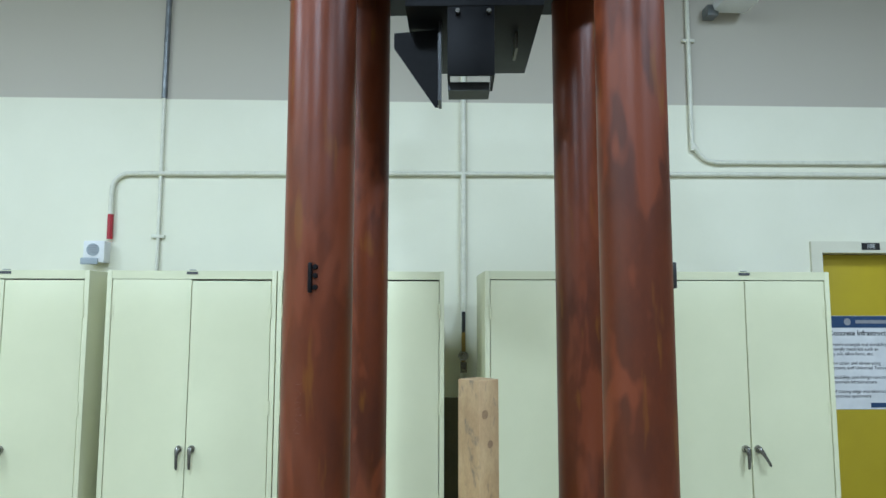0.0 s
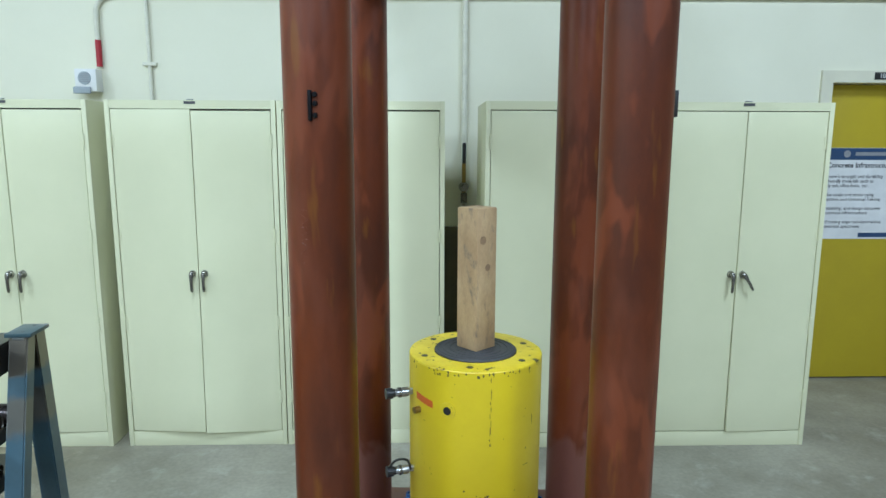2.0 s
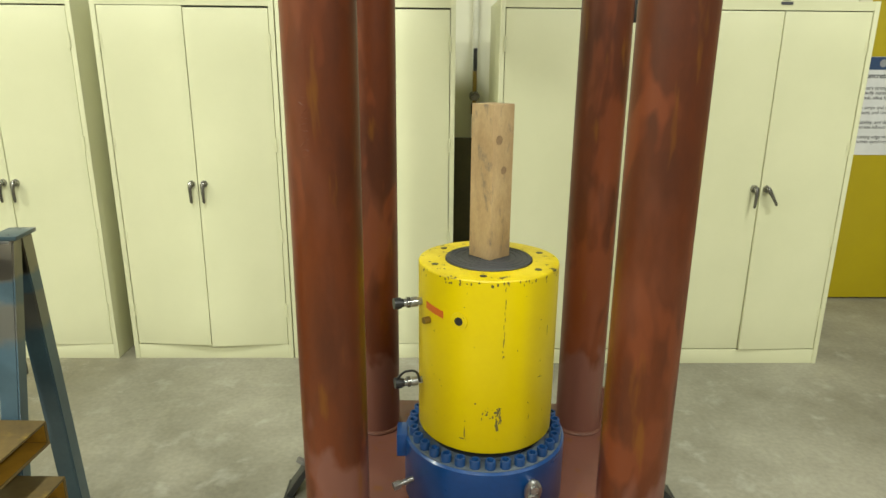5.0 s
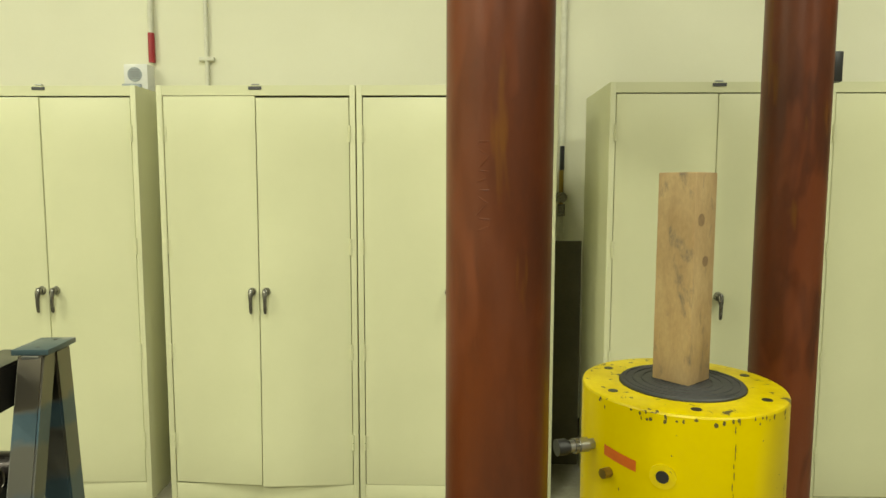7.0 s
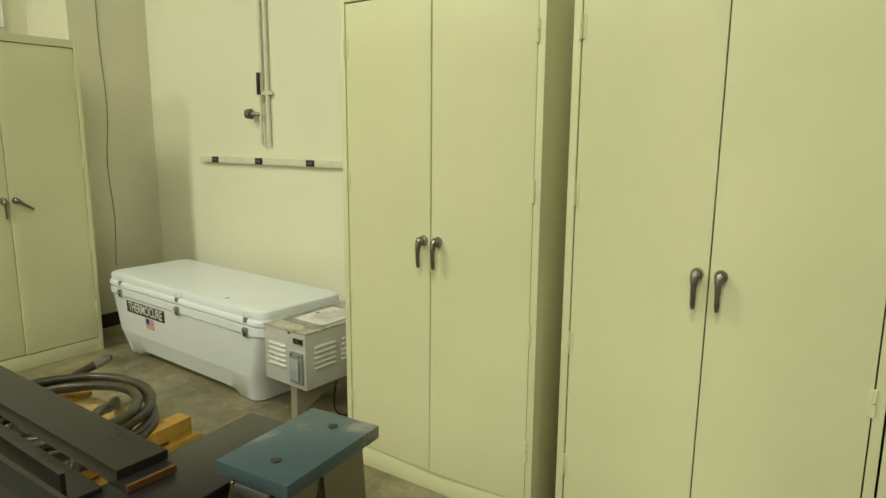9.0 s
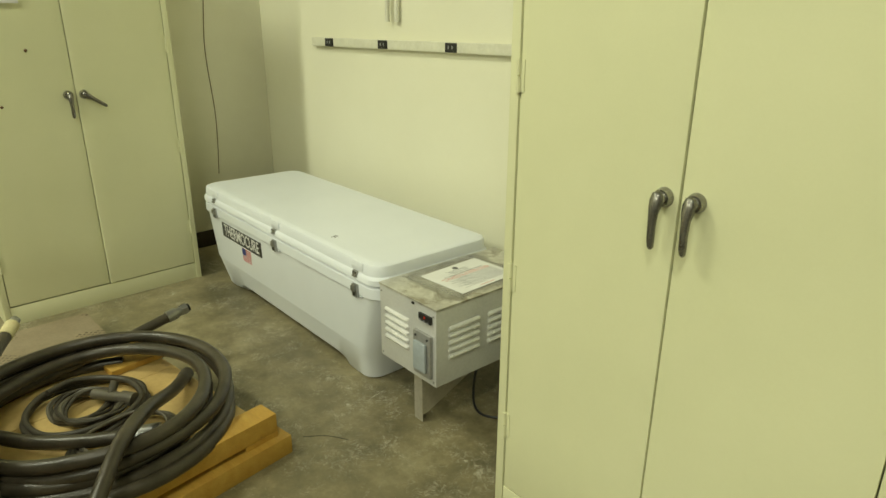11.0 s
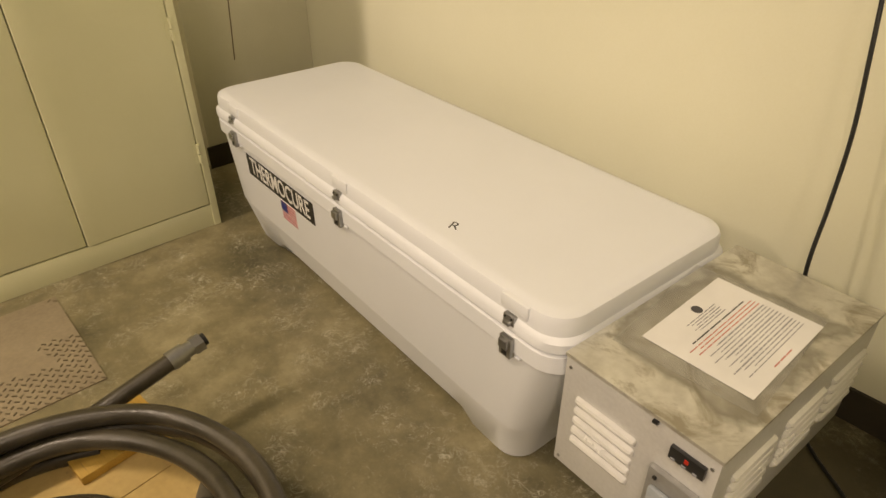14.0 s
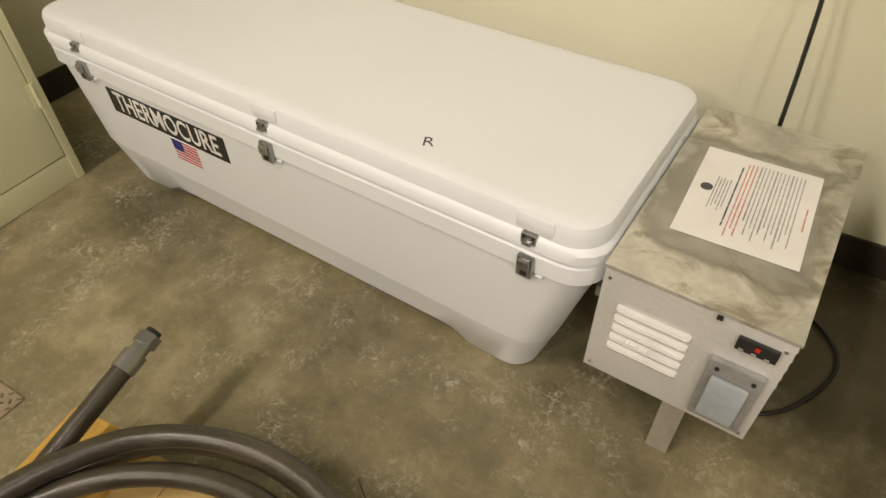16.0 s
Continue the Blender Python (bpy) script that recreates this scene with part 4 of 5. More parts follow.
def hydraulic_jack():
    t = thing("hydraulic_jack", JACK, "scuffed yellow hydraulic cylinder standing on the blue load cell", "hydraulic cylinder")
    R, z0, z1 = 0.217, 0.53, 1.082
    part("body", spin(B(), [(R - 0.004, z0), (R, z0 + 0.005), (R, z1 - 0.006)], 80), "yellow", t)
    part("foot", spin(B(), [(R - 0.03, 0.498), (R - 0.03, z0)], 48), "black", t)
    part("rim", spin(B(), [(R, z1 - 0.006), (R - 0.002, z1 - 0.002), (R - 0.008, z1), (0.136, z1), (0.136, z1 - 0.012)], 80), "yellow_edge", t, "chipped yellow top ring")
    ram = part("ram", spin(B(), [(0.134, z1 - 0.01), (0.134, z1 + 0.003), (0.131, z1 + 0.006), (0.01, z1 + 0.006)], 64), "ram", t, "black ribbed ram face")
    for r in (0.045, 0.065, 0.085, 0.105, 0.122):
        part("groove", tube(B(), [Vector((r * math.cos(k * math.pi / 24), r * math.sin(k * math.pi / 24), z1 + 0.0055)) for k in range(48)], 0.0025, 6, True), "ram", ram)
    for k in range(6):
        a = radians(-100 + 60 * k)
        part("bolt_hole", cyl(B(), (0.178 * math.cos(a), 0.178 * math.sin(a), z1 - 0.01), (0.178 * math.cos(a), 0.178 * math.sin(a), z1 + 0.0008), 0.011, seg=16), "black", t)
    a = radians(-117)
    ca, sa = math.cos(a), math.sin(a)
    p = part("port", cyl(B(), (R * 0.97 * ca, R * 0.97 * sa, 0.952), ((R + 0.003) * ca, (R + 0.003) * sa, 0.952), 0.026), "yellow_edge", t)
    part("port_hole", cyl(B(), (R * ca, R * sa, 0.952), ((R + 0.005) * ca, (R + 0.005) * sa, 0.952), 0.0125), "black", p)
    coupler(t, radians(197), 0.965, False)
    coupler(t, radians(197), 0.70, True)
    a = radians(212)
    part("bleed_fitting", cyl(B(), (R * 0.98 * math.cos(a), R * 0.98 * math.sin(a), 0.925), ((R + 0.02) * math.cos(a), (R + 0.02) * math.sin(a), 0.925), 0.011, seg=8), "brass", t)
    lab = B()
    for k in range(6):
        a0, a1 = radians(208 + 3.5 * k), radians(211.5 + 3.5 * k)
        vs = [lab.verts.new(((R + 0.0012) * math.cos(q), (R + 0.0012) * math.sin(q), zz - 0.0018 * (k + e))) for q, zz, e in ((a0, 0.958, 0), (a1, 0.958, 1), (a1, 0.981, 1), (a0, 0.981, 0))]
        lab.faces.new(vs)
    part("warning_label", lab, "orange", t, "orange warning label")
    rng = random.Random(11)

    def chip(a, z, wd, h):
        """An irregular paint chip lying on the round wall."""
        bm = B()
        n = 9
        ring = []
        for k in range(n):
            u = 2 * math.pi * k / n
            f = rng.uniform(0.55, 1.15)
            q = radians(a) + f * wd / 2 * math.cos(u) / R
            ring.append(bm.verts.new(((R + 0.0006) * math.cos(q), (R + 0.0006) * math.sin(q), z + f * h / 2 * math.sin(u))))
        bm.faces.new(ring)
        part("paint_chip", bm, "chip", t)

    for k in range(26):
        chip(rng.gauss(-84, 1.2), rng.uniform(0.612, 0.685), rng.uniform(0.003, 0.01), rng.uniform(0.004, 0.02))
    for k in range(14):
        chip(rng.gauss(-93, 3), rng.gauss(0.665, 0.012), rng.uniform(0.003, 0.008), rng.uniform(0.003, 0.012))
    for k in range(12):
        chip(rng.gauss(-82, 0.5), rng.uniform(0.84, 1.06), rng.uniform(0.0015, 0.004), rng.uniform(0.008, 0.03))
    for k in range(34):
        chip(rng.uniform(-165, -15), 1.075 - abs(rng.gauss(0, 0.008)), rng.uniform(0.003, 0.009), rng.uniform(0.004, 0.014))
    for k in range(24):
        chip(rng.uniform(-165, -15), rng.uniform(0.56, 1.05), rng.uniform(0.002, 0.005), rng.uniform(0.002, 0.008))
    for a, z, wd, h in ((-111, 0.60, 0.004, 0.06), (-113, 0.575, 0.03, 0.004), (-58, 0.64, 0.003, 0.02), (-40, 0.9, 0.004, 0.04), (-47, 0.76, 0.03, 0.003)):
        chip(a, z, wd, h)


hydraulic_jack()


def lumber_post():
    t = thing("lumber_post", pose(0.028, 1.93, 1.0885, 0, 0, 41), "short square pine post standing on the jack", "wooden post")
    s, h = 0.0445, 0.462
    part("timber", box(B(), (-s, -s, 0), (s, s, h), bevel=0.003), "lumber", t)
    for x, z, r in ((-0.012, 0.31, 0.011), (-0.02, 0.22, 0.008)):
        part("knot", cyl(B(), (s + 0.0003, x, z), (s - 0.003, x, z), r, seg=14), "knot", t)
    for x, z, r in ((0.005, 0.27, 0.012), (-0.018, 0.36, 0.014)):
        part("knot", cyl(B(), (x, -s - 0.0003, z), (x, -s + 0.003, z), r, seg=14), "knot", t)


lumber_post()


# ---- steel rack ----
def rack_stand():
    t = thing("rack_stand", pose(-1.38, 1.86, 0, 0, 0, 5), "slate blue welded steel A-shaped rack stand", "stand")
    top = part("cap_plate", box(B(), (-0.038, -0.058, 1.164), (0.038, 0.058, 1.176), bevel=0.0015), "slate", t)
    for y in (-0.034, 0.036):
        part("hole", cyl(B(), (0.004, y, 1.17), (0.004, y, 1.1765), 0.0045, seg=12), "black", top)

    def leg(p, q, sx, sy, name, material, label=""):
        p, q = Vector(p), Vector(q)
        bm = B()
        lo = [bm.verts.new(p + Vector((x * sx, y * sy, 0))) for x, y in ((-1, -1), (1, -1), (1, 1), (-1, 1))]
        hi = [bm.verts.new(q + Vector((x * sx, y * sy, 0))) for x, y in ((-1, -1), (1, -1), (1, 1), (-1, 1))]
        bm.faces.new(lo[::-1])
        bm.faces.new(hi)
        for i in range(4):
            bm.faces.new((lo[i], lo[(i + 1) % 4], hi[(i + 1) % 4], hi[i]))
        bmesh.ops.bevel(bm, geom=list(bm.edges), offset=0.004, segments=2, affect="EDGES")
        return part(name, bm, material, t, label)

    leg((0, 0.12, 0), (0, 0.017, 1.1635), 0.03, 0.03, "leg", "leg_paint", "slate leg ground bare at its top")
    leg((0, -0.32, 0), (0, -0.03, 1.1635), 0.027, 0.026, "leg", "leg_paint", "slate leg ground bare at its top")
    part("weld_bead", box(B(), (-0.018, -0.0585, 1.153), (0.018, -0.052, 1.1635), bevel=0.0028), "steel_bright", t, "bright ground weld")
    for z in (0.597, 0.434):
        part("shelf_arm", box(B(), (-0.06, -0.445, z - 0.04), (0.02, -0.2, z - 0.0005), bevel=0.003), "steel", t)
    return t


stand = rack_stand()


def bar(name, length, outline, m, label, category, material="steel", end=None, group=""):
    """A rolled section along -x from its end; outline in y, z."""
    turn = m @ Matrix.Rotation(radians(90), 4, "Z")
    t = thing(name, Matrix(), label, category, group)
    part("section", extrude(B(), outline, length, turn), material, t)
    part("cut_end", extrude(B(), outline, 0.003, turn @ Matrix.Translation((0, -0.003, 0))), "rust_cut" if end else material, t, "rusty sawn end" if end else "")
    return t


def angle_outline(w, h, k):
    return [(0, 0), (w, 0), (w, k), (k, k), (k, h), (0, h)]


def rack_beam(stand):
    t = part("crossbeam", box(B(), (-0.085, 0, 1.14), (0, 0.36, 1.148), bevel=0.001), "steel", stand, "dark steel angle crossbeam")
    t.matrix_basis = pose(-0.042, -0.2955, 0)
    part("web", box(B(), (-0.008, 0, 1.058), (0, 0.36, 1.1399)), "steel", t)
    part("bracket", box(B(), (-0.06, 0.2, 1.05), (-0.0082, 0.3, 1.1)), "steel", t)


rack_beam(stand)
copy_thing(stand, pose(-3.55, 1.86, 0, 0, 0, 5))

BARS = "steel bars on the rack"
bar("steel_angle", 2.4, [(0.0, 0.0), (0.027, 0.0), (0.027, 0.004), (0.004, 0.004), (0.004, 0.028), (0, 0.028)], pose(-1.475, 1.644, 1.149), "dark steel angle bar with a rusty cut end", "steel bar", end=True, group=BARS)
bar("steel_angle", 2.4, [(0.0, 0.0), (0.034, 0.0), (0.034, 0.026), (0.03, 0.026), (0.03, 0.004), (0, 0.004)], pose(-1.418, 1.673, 1.149), "dark steel angle bar lying on the rack", "steel bar", group=BARS)
bar("steel_angle", 2.3, [(0.0, 0.0), (0.03, 0.0), (0.03, 0.004), (0.004, 0.004), (0.004, 0.028), (0, 0.028)], pose(-1.49, 1.717, 1.149, 0, 0, -1), "dark steel angle bar beside stacked flats", "steel bar", group=BARS)
bar("steel_flat", 2.3, [(0.0, 0.0), (0.042, 0.0), (0.042, 0.006), (0, 0.006)], pose(-1.47, 1.757, 1.149, 0, 0, -1), "dark flat steel bar lying on the rack", "steel bar", end=True, group=BARS)
bar("steel_flat", 2.3, [(0.0, 0.0), (0.044, 0.0), (0.044, 0.008), (0, 0.008)], pose(-1.485, 1.757, 1.1555, 0, 0, -1), "dark flat steel bar stacked on another", "steel bar", group=BARS)


def steel_pipe(a, b, r, label):
    t = thing("steel_pipe", Matrix(), label, "steel pipe", "steel pipes on the rack")
    a, b = Vector(a), Vector(b)
    part("wall", cyl(B(), a, b, r, caps=False), "mill_pipe", t)
    d = (a - b).normalized()
    rim = [Vector(a + r * 0.92 * (math.cos(k * math.pi / 12) * d.orthogonal().normalized() + math.sin(k * math.pi / 12) * d.cross(d.orthogonal().normalized()))) for k in range(24)]
    part("cut_rim", tube(B(), rim, r * 0.08, 6, True), "bare", t, "bright cut rim")
    part("bore", cyl(B(), a - (b - a).normalized() * -0.002, b, r * 0.84, caps=False), "pipe_bore", t, "dark inside of the pipe")


steel_pipe((-1.43, 1.75, 0.908), (-3.8, 1.70, 0.908), 0.032, "dark steel pipe lying on the rack")
steel_pipe((-1.42, 1.835, 0.908), (-3.8, 1.79, 0.908), 0.032, "dark steel pipe beside a leg")
steel_pipe((-1.47, 1.675, 0.902), (-3.8, 1.62, 0.902), 0.026, "thin dark steel pipe with an open end")
for k in range(4):
    steel_pipe((-1.45 - 0.02 * (k % 2), 1.70 + 0.034 * k, 0.737), (-3.7, 1.68 + 0.034 * k, 0.737), 0.0155, "thin dark steel pipe on the lower shelf")
tagged(part("rack_shelf", box(box(B(), (-0.3, -0.2, 0.035), (0, 0.2, 0.045)), (-0.008, -0.2, 0), (0, 0.2, 0.0349)), "steel"), "dark steel shelf angle between rack stands", "shelf").matrix_basis = pose(-1.44, 1.75, 0.83, 0, 0, 5)
tagged(part("rack_shelf", box(box(B(), (-0.3, -0.16, 0.035), (0, 0.2, 0.045)), (-0.008, -0.16, 0), (0, 0.2, 0.0349)), "steel"), "dark steel shelf angle under thin pipes", "shelf").matrix_basis = pose(-1.45, 1.75, 0.676, 0, 0, 5)


def hollow_bar(x, y, z, w, h, label):
    t = thing("hollow_steel_tube", pose(x, y, z, 0, 0, -2), label, "steel tube", "hollow tubes on the rack")
    k, ln = 0.007, 2.3
    bm = B()
    rings = [[bm.verts.new((x, y, z)) for y, z in ((e, e), (w - e, e), (w - e, h - e), (e, h - e))] for x, e in ((-ln, 0), (0, 0), (0, k), (-ln, k))]
    for p, q in zip(rings, rings[1:] + rings[:1]):
        for i in range(4):
            bm.faces.new((p[i], p[(i + 1) % 4], q[(i + 1) % 4], q[i]))
    part("tube_wall", bm, "rusty_tube", t)
    inner = B()
    box(inner, (-ln, k, k + 0.0005), (-0.004, w - k - 0.002, k + 0.001))
    box(inner, (-ln, w - k - 0.0012, k + 0.002), (-0.004, w - k - 0.0005, h - k))
    part("bore", inner, "rust_inner", t, "rust orange inside of the tube")


hollow_bar(-1.258, 1.44, 0.597, 0.222, 0.075, "rust brown hollow steel tube on the rack")
hollow_bar(-1.213, 1.41, 0.434, 0.222, 0.075, "rust brown hollow steel tube under another")

# ---- curing box corner ----
BOX = pose(-4.345, 3.912, 0, 0, 0, -3.0)


def rounded_ring(a, b, r, z, n=7):
    out = []
    for sx, sy, start in ((1, 1, 0), (-1, 1, 90), (-1, -1, 180), (1, -1, 270)):
        for k in range(n):
            q = radians(start + 90 * k / (n - 1))
            out.append(Vector((sx * (a - r) + r * math.cos(q), sy * (b - r) + r * math.sin(q), z)))
    return out


def loft(bm, rings):
    vs = [[bm.verts.new(p) for p in ring] for ring in rings]
    n = len(vs[0])
    for p, q in zip(vs, vs[1:]):
        for k in range(n):
            bm.faces.new((p[k], p[(k + 1) % n], q[(k + 1) % n], q[k]))
    bm.faces.new(vs[0][::-1])
    bm.faces.new(vs[-1])
    return bm


def latch(parent, x, yf):
    l = part("latch", box(box(B(), (x - 0.016, yf - 0.009, 0.384), (x + 0.016, yf + 0.004, 0.434), bevel=0.002), (x - 0.012, yf - 0.017, 0.408), (x + 0.012, yf - 0.0085, 0.43), bevel=0.003), "steel_bright", parent, "steel draw latch")
    part("strike", box(box(B(), (x - 0.015, yf - 0.003, 0.464), (x + 0.015, yf + 0.012, 0.486), bevel=0.002), (x - 0.009, yf - 0.011, 0.466), (x + 0.009, yf - 0.0025, 0.473), bevel=0.002), "steel_bright", l)
    part("slot", box(B(), (x - 0.007, yf - 0.0098, 0.389), (x + 0.007, yf - 0.0088, 0.403)), "black", l)
    for dx in (-0.009, 0.009):
        part("rivet", cyl(B(), (x + dx, yf - 0.005, 0.481), (x + dx, yf - 0.0028, 0.481), 0.0026, seg=8), "black", l)
    part("padlock_tab", box(B(), (x + 0.019, yf + 0.001, 0.386), (x + 0.034, yf + 0.012, 0.391), bevel=0.002), "poly", l)


def curing_box():
    t = thing("curing_box", BOX, "white moulded plastic curing box with a hinged lid", "insulated chest")
    A, W = 0.825, 0.292
    n = 26

    def hull(a, b, r, z):
        """A rounded ring with close points along its long sides."""
        out = []
        corner = rounded_ring(a, b, r, z)
        for k, p in enumerate(corner):
            out.append(p)
            q = corner[(k + 1) % len(corner)]
            if abs(p.x - q.x) > 0.5:
                out += [p.lerp(q, i / n) for i in range(1, n)]
        return out

    chine, ground = hull(A - 0.085, W - 0.014, 0.07, 0.15), hull(A - 0.128, W - 0.05, 0.06, 0.0)
    sole = []
    for p, q in zip(ground, chine):
        u = max(0.0, min(1.0, (0.55 - abs(p.x)) / 0.05))
        sole.append(Vector((p.x, p.y, 0.034 * u * u * (3 - 2 * u))))
    body = loft(B(), [[Vector((p.x * 0.985, p.y * 0.97, p.z)) for p in sole], [p.lerp(q, 0.04) for p, q in zip(sole, chine)], chine, hull(A - 0.08, W - 0.011, 0.07, 0.16), hull(A - 0.018, W - 0.0085, 0.07, 0.385), hull(A - 0.015, W - 0.0075, 0.07, 0.39)])
    part("body", body, "poly", t)
    part("rim", loft(B(), [rounded_ring(A - 0.012, W - 0.008, 0.07, 0.39), rounded_ring(A, W, 0.075, 0.397), rounded_ring(A, W, 0.075, 0.437), rounded_ring(A - 0.008, W - 0.008, 0.07, 0.443)]), "poly", t)
    part("lid", loft(B(), [rounded_ring(A - 0.006, W - 0.006, 0.07, 0.447), rounded_ring(A + 0.003, W + 0.003, 0.078, 0.451), rounded_ring(A + 0.003, W + 0.003, 0.078, 0.472), rounded_ring(A - 0.003, W - 0.003, 0.076, 0.48), rounded_ring(A - 0.009, W - 0.006, 0.07, 0.483),
                           rounded_ring(A - 0.01, W - 0.007, 0.07, 0.514), rounded_ring(A - 0.014, W - 0.011, 0.068, 0.524), rounded_ring(A - 0.026, W - 0.023, 0.062, 0.5295), rounded_ring(A - 0.04, W - 0.037, 0.052, 0.531)]), "poly", t)
    for x in (-0.635, 0.035, 0.69):
        part("latch_boss", box(B(), (x - 0.035, -W + 0.001, 0.487), (x + 0.045, -W + 0.045, 0.525), bevel=0.012), "poly", t)
        latch(t, x, -W - 0.002)
    slope = math.degrees(math.atan2(0.006, 0.225))
    face = Matrix.Translation((-0.36, -W + 0.0086, 0.334)) @ pose(0, 0, 0, 90 + slope)
    s = part("name_plate", box(B(), (-0.225, -0.038, 0), (0.225, 0.038, 0.0015), face), "black", t, "black name plate with white letters")
    lettering("letters", "THERMOCURE", 0.084, face @ pose(0, 0, 0.0018), "paper", s, "CENTER", 0.0003, 0.73, 0.0011)
    face2 = Matrix.Translation((-0.312, -W + 0.0107, 0.257)) @ pose(0, 0, 0, 90 + slope)
    f = part("flag_decal", box(B(), (-0.049, -0.0325, 0), (0.049, 0.0325, 0.001), face2), "paper", t, "small striped flag sticker")
    for k in range(7):
        part("stripe", box(B(), (-0.049, 0.0325 - 0.01 * k - 0.005, 0.001), (0.049, 0.0325 - 0.01 * k, 0.0016), face2), "flag_red", f)
    part("canton", box(B(), (-0.049, -0.002, 0.0016), (-0.008, 0.0325, 0.0022), face2), "flag_blue", f)
    lettering("pen_mark", "R", 0.042, pose(0.42, -0.212, 0.5312, 0, 0, 24), "ink", t, "CENTER", 0.0002)


curing_box()


def louvre_row(parent, n, m, ln):
    for k in range(n):
        bm = B()
        prof = [(0.0, 0.0), (0.006, 0.0075), (0.012, 0.0105), (0.017, 0.008), (0.02, 0.0)]
        rows = [[bm.verts.new(m @ Vector((x * ln / 2, 0.01 + (z - 0.01) * (0.6 + 0.4 * f) + 0.026 * k, h * f))) for z, h in prof] for x, f in ((-1, 0.0), (-0.97, 0.7), (-0.9, 1), (0.9, 1), (0.97, 0.7), (1, 0.0))]
        for a, b in zip(rows, rows[1:]):
            for i in range(4):
                bm.faces.new((a[i], a[i + 1], b[i + 1], b[i]))
        part("louvre", bm, "louvre", parent)


def heater_unit():
    t = thing("heater_unit", BOX, "stained galvanized heater unit bolted to the curing box", "heater unit")
    x0, x1, y0, y1, z0, z1 = 0.832, 1.145, -0.283, 0.285, 0.198, 0.485
    part("case", box(B(), (x0, y0, z0), (x1, y1, z1 - 0.008), bevel=0.002), "galv_side", t)
    part("lid", box(B(), (x0 - 0.002, y0 - 0.003, z1 - 0.0075), (x1 + 0.003, y1 + 0.003, z1), bevel=0.0015), "galv", t, "water-stained metal top")
    louvre_row(t, 5, Matrix.Translation((x0 + 0.102, y0 - 0.0005, 0.278)) @ Matrix(((1, 0, 0, 0), (0, 0, -1, 0), (0, 1, 0, 0), (0, 0, 0, 1))), 0.135)
    for y in (-0.16, 0.02, 0.19):
        louvre_row(t, 5, Matrix.Translation((x1 + 0.0005, y, 0.285)) @ Matrix(((0, 0, 1, 0), (1, 0, 0, 0), (0, 1, 0, 0), (0, 0, 0, 1))), 0.14)
    d = part("display", box(B(), (x1 - 0.082, y0 - 0.009, 0.425), (x1 - 0.018, y0, 0.452), bevel=0.002), "black", t, "black temperature display")
    part("digits", box(B(), (x1 - 0.053, y0 - 0.0105, 0.438), (x1 - 0.046, y0 - 0.009, 0.446)), "knob_red", d, "red digits")
    for k in range(3):
        part("button", box(B(), (x1 - 0.076 + 0.02 * k, y0 - 0.0115, 0.427), (x1 - 0.068 + 0.02 * k, y0 - 0.009, 0.431)), "ink_grey", d)
    o = part("outlet_cover", box(B(), (x1 - 0.106, y0 - 0.014, 0.225), (x1 - 0.016, y0, 0.384), bevel=0.004), "plate_grey", t, "grey weatherproof outlet cover")
    part("flap", box(B(), (x1 - 0.094, y0 - 0.026, 0.245), (x1 - 0.03, y0 - 0.0145, 0.352), bevel=0.006), "grey_plastic", o)
    for x in (x1 - 0.09, x1 - 0.03):
        part("screw", cyl(B(), (x, y0 - 0.017, 0.368), (x, y0 - 0.0135, 0.368), 0.004, seg=10), "black", o)
    part("clip", box(B(), (x0 + 0.19, y0 - 0.006, 0.468), (x0 + 0.2, y0, 0.474)), "black", t)
    part("support_leg", box(B(), (0.995, y0 + 0.024, 0), (1.04, y0 + 0.027, z0)), "leg_steel", t)
    part("support_web", extrude(B(), [(0.0, 0.03), (0.02, 0.03), (0.3, 0.15), (0.3, z0), (0.0, z0)], 0.003, Matrix.Translation((1.04, y0 + 0.0275, 0)) @ Matrix.Rotation(radians(90), 4, "Z")), "leg_steel", t)
    for x in (x0 + 0.012, x1 - 0.012):
        for z in (z0 + 0.015, z1 - 0.03):
            part("rivet", cyl(B(), (x, y0 - 0.002, z), (x, y0 + 0.001, z), 0.0035, seg=8), "steel_bright", t)
    part("joint_bracket", box(B(), (x0 - 0.05, y0 + 0.16, z0 + 0.02), (x0 - 0.0005, y0 + 0.19, z0 + 0.05), bevel=0.002), "galv_side", t)


heater_unit()


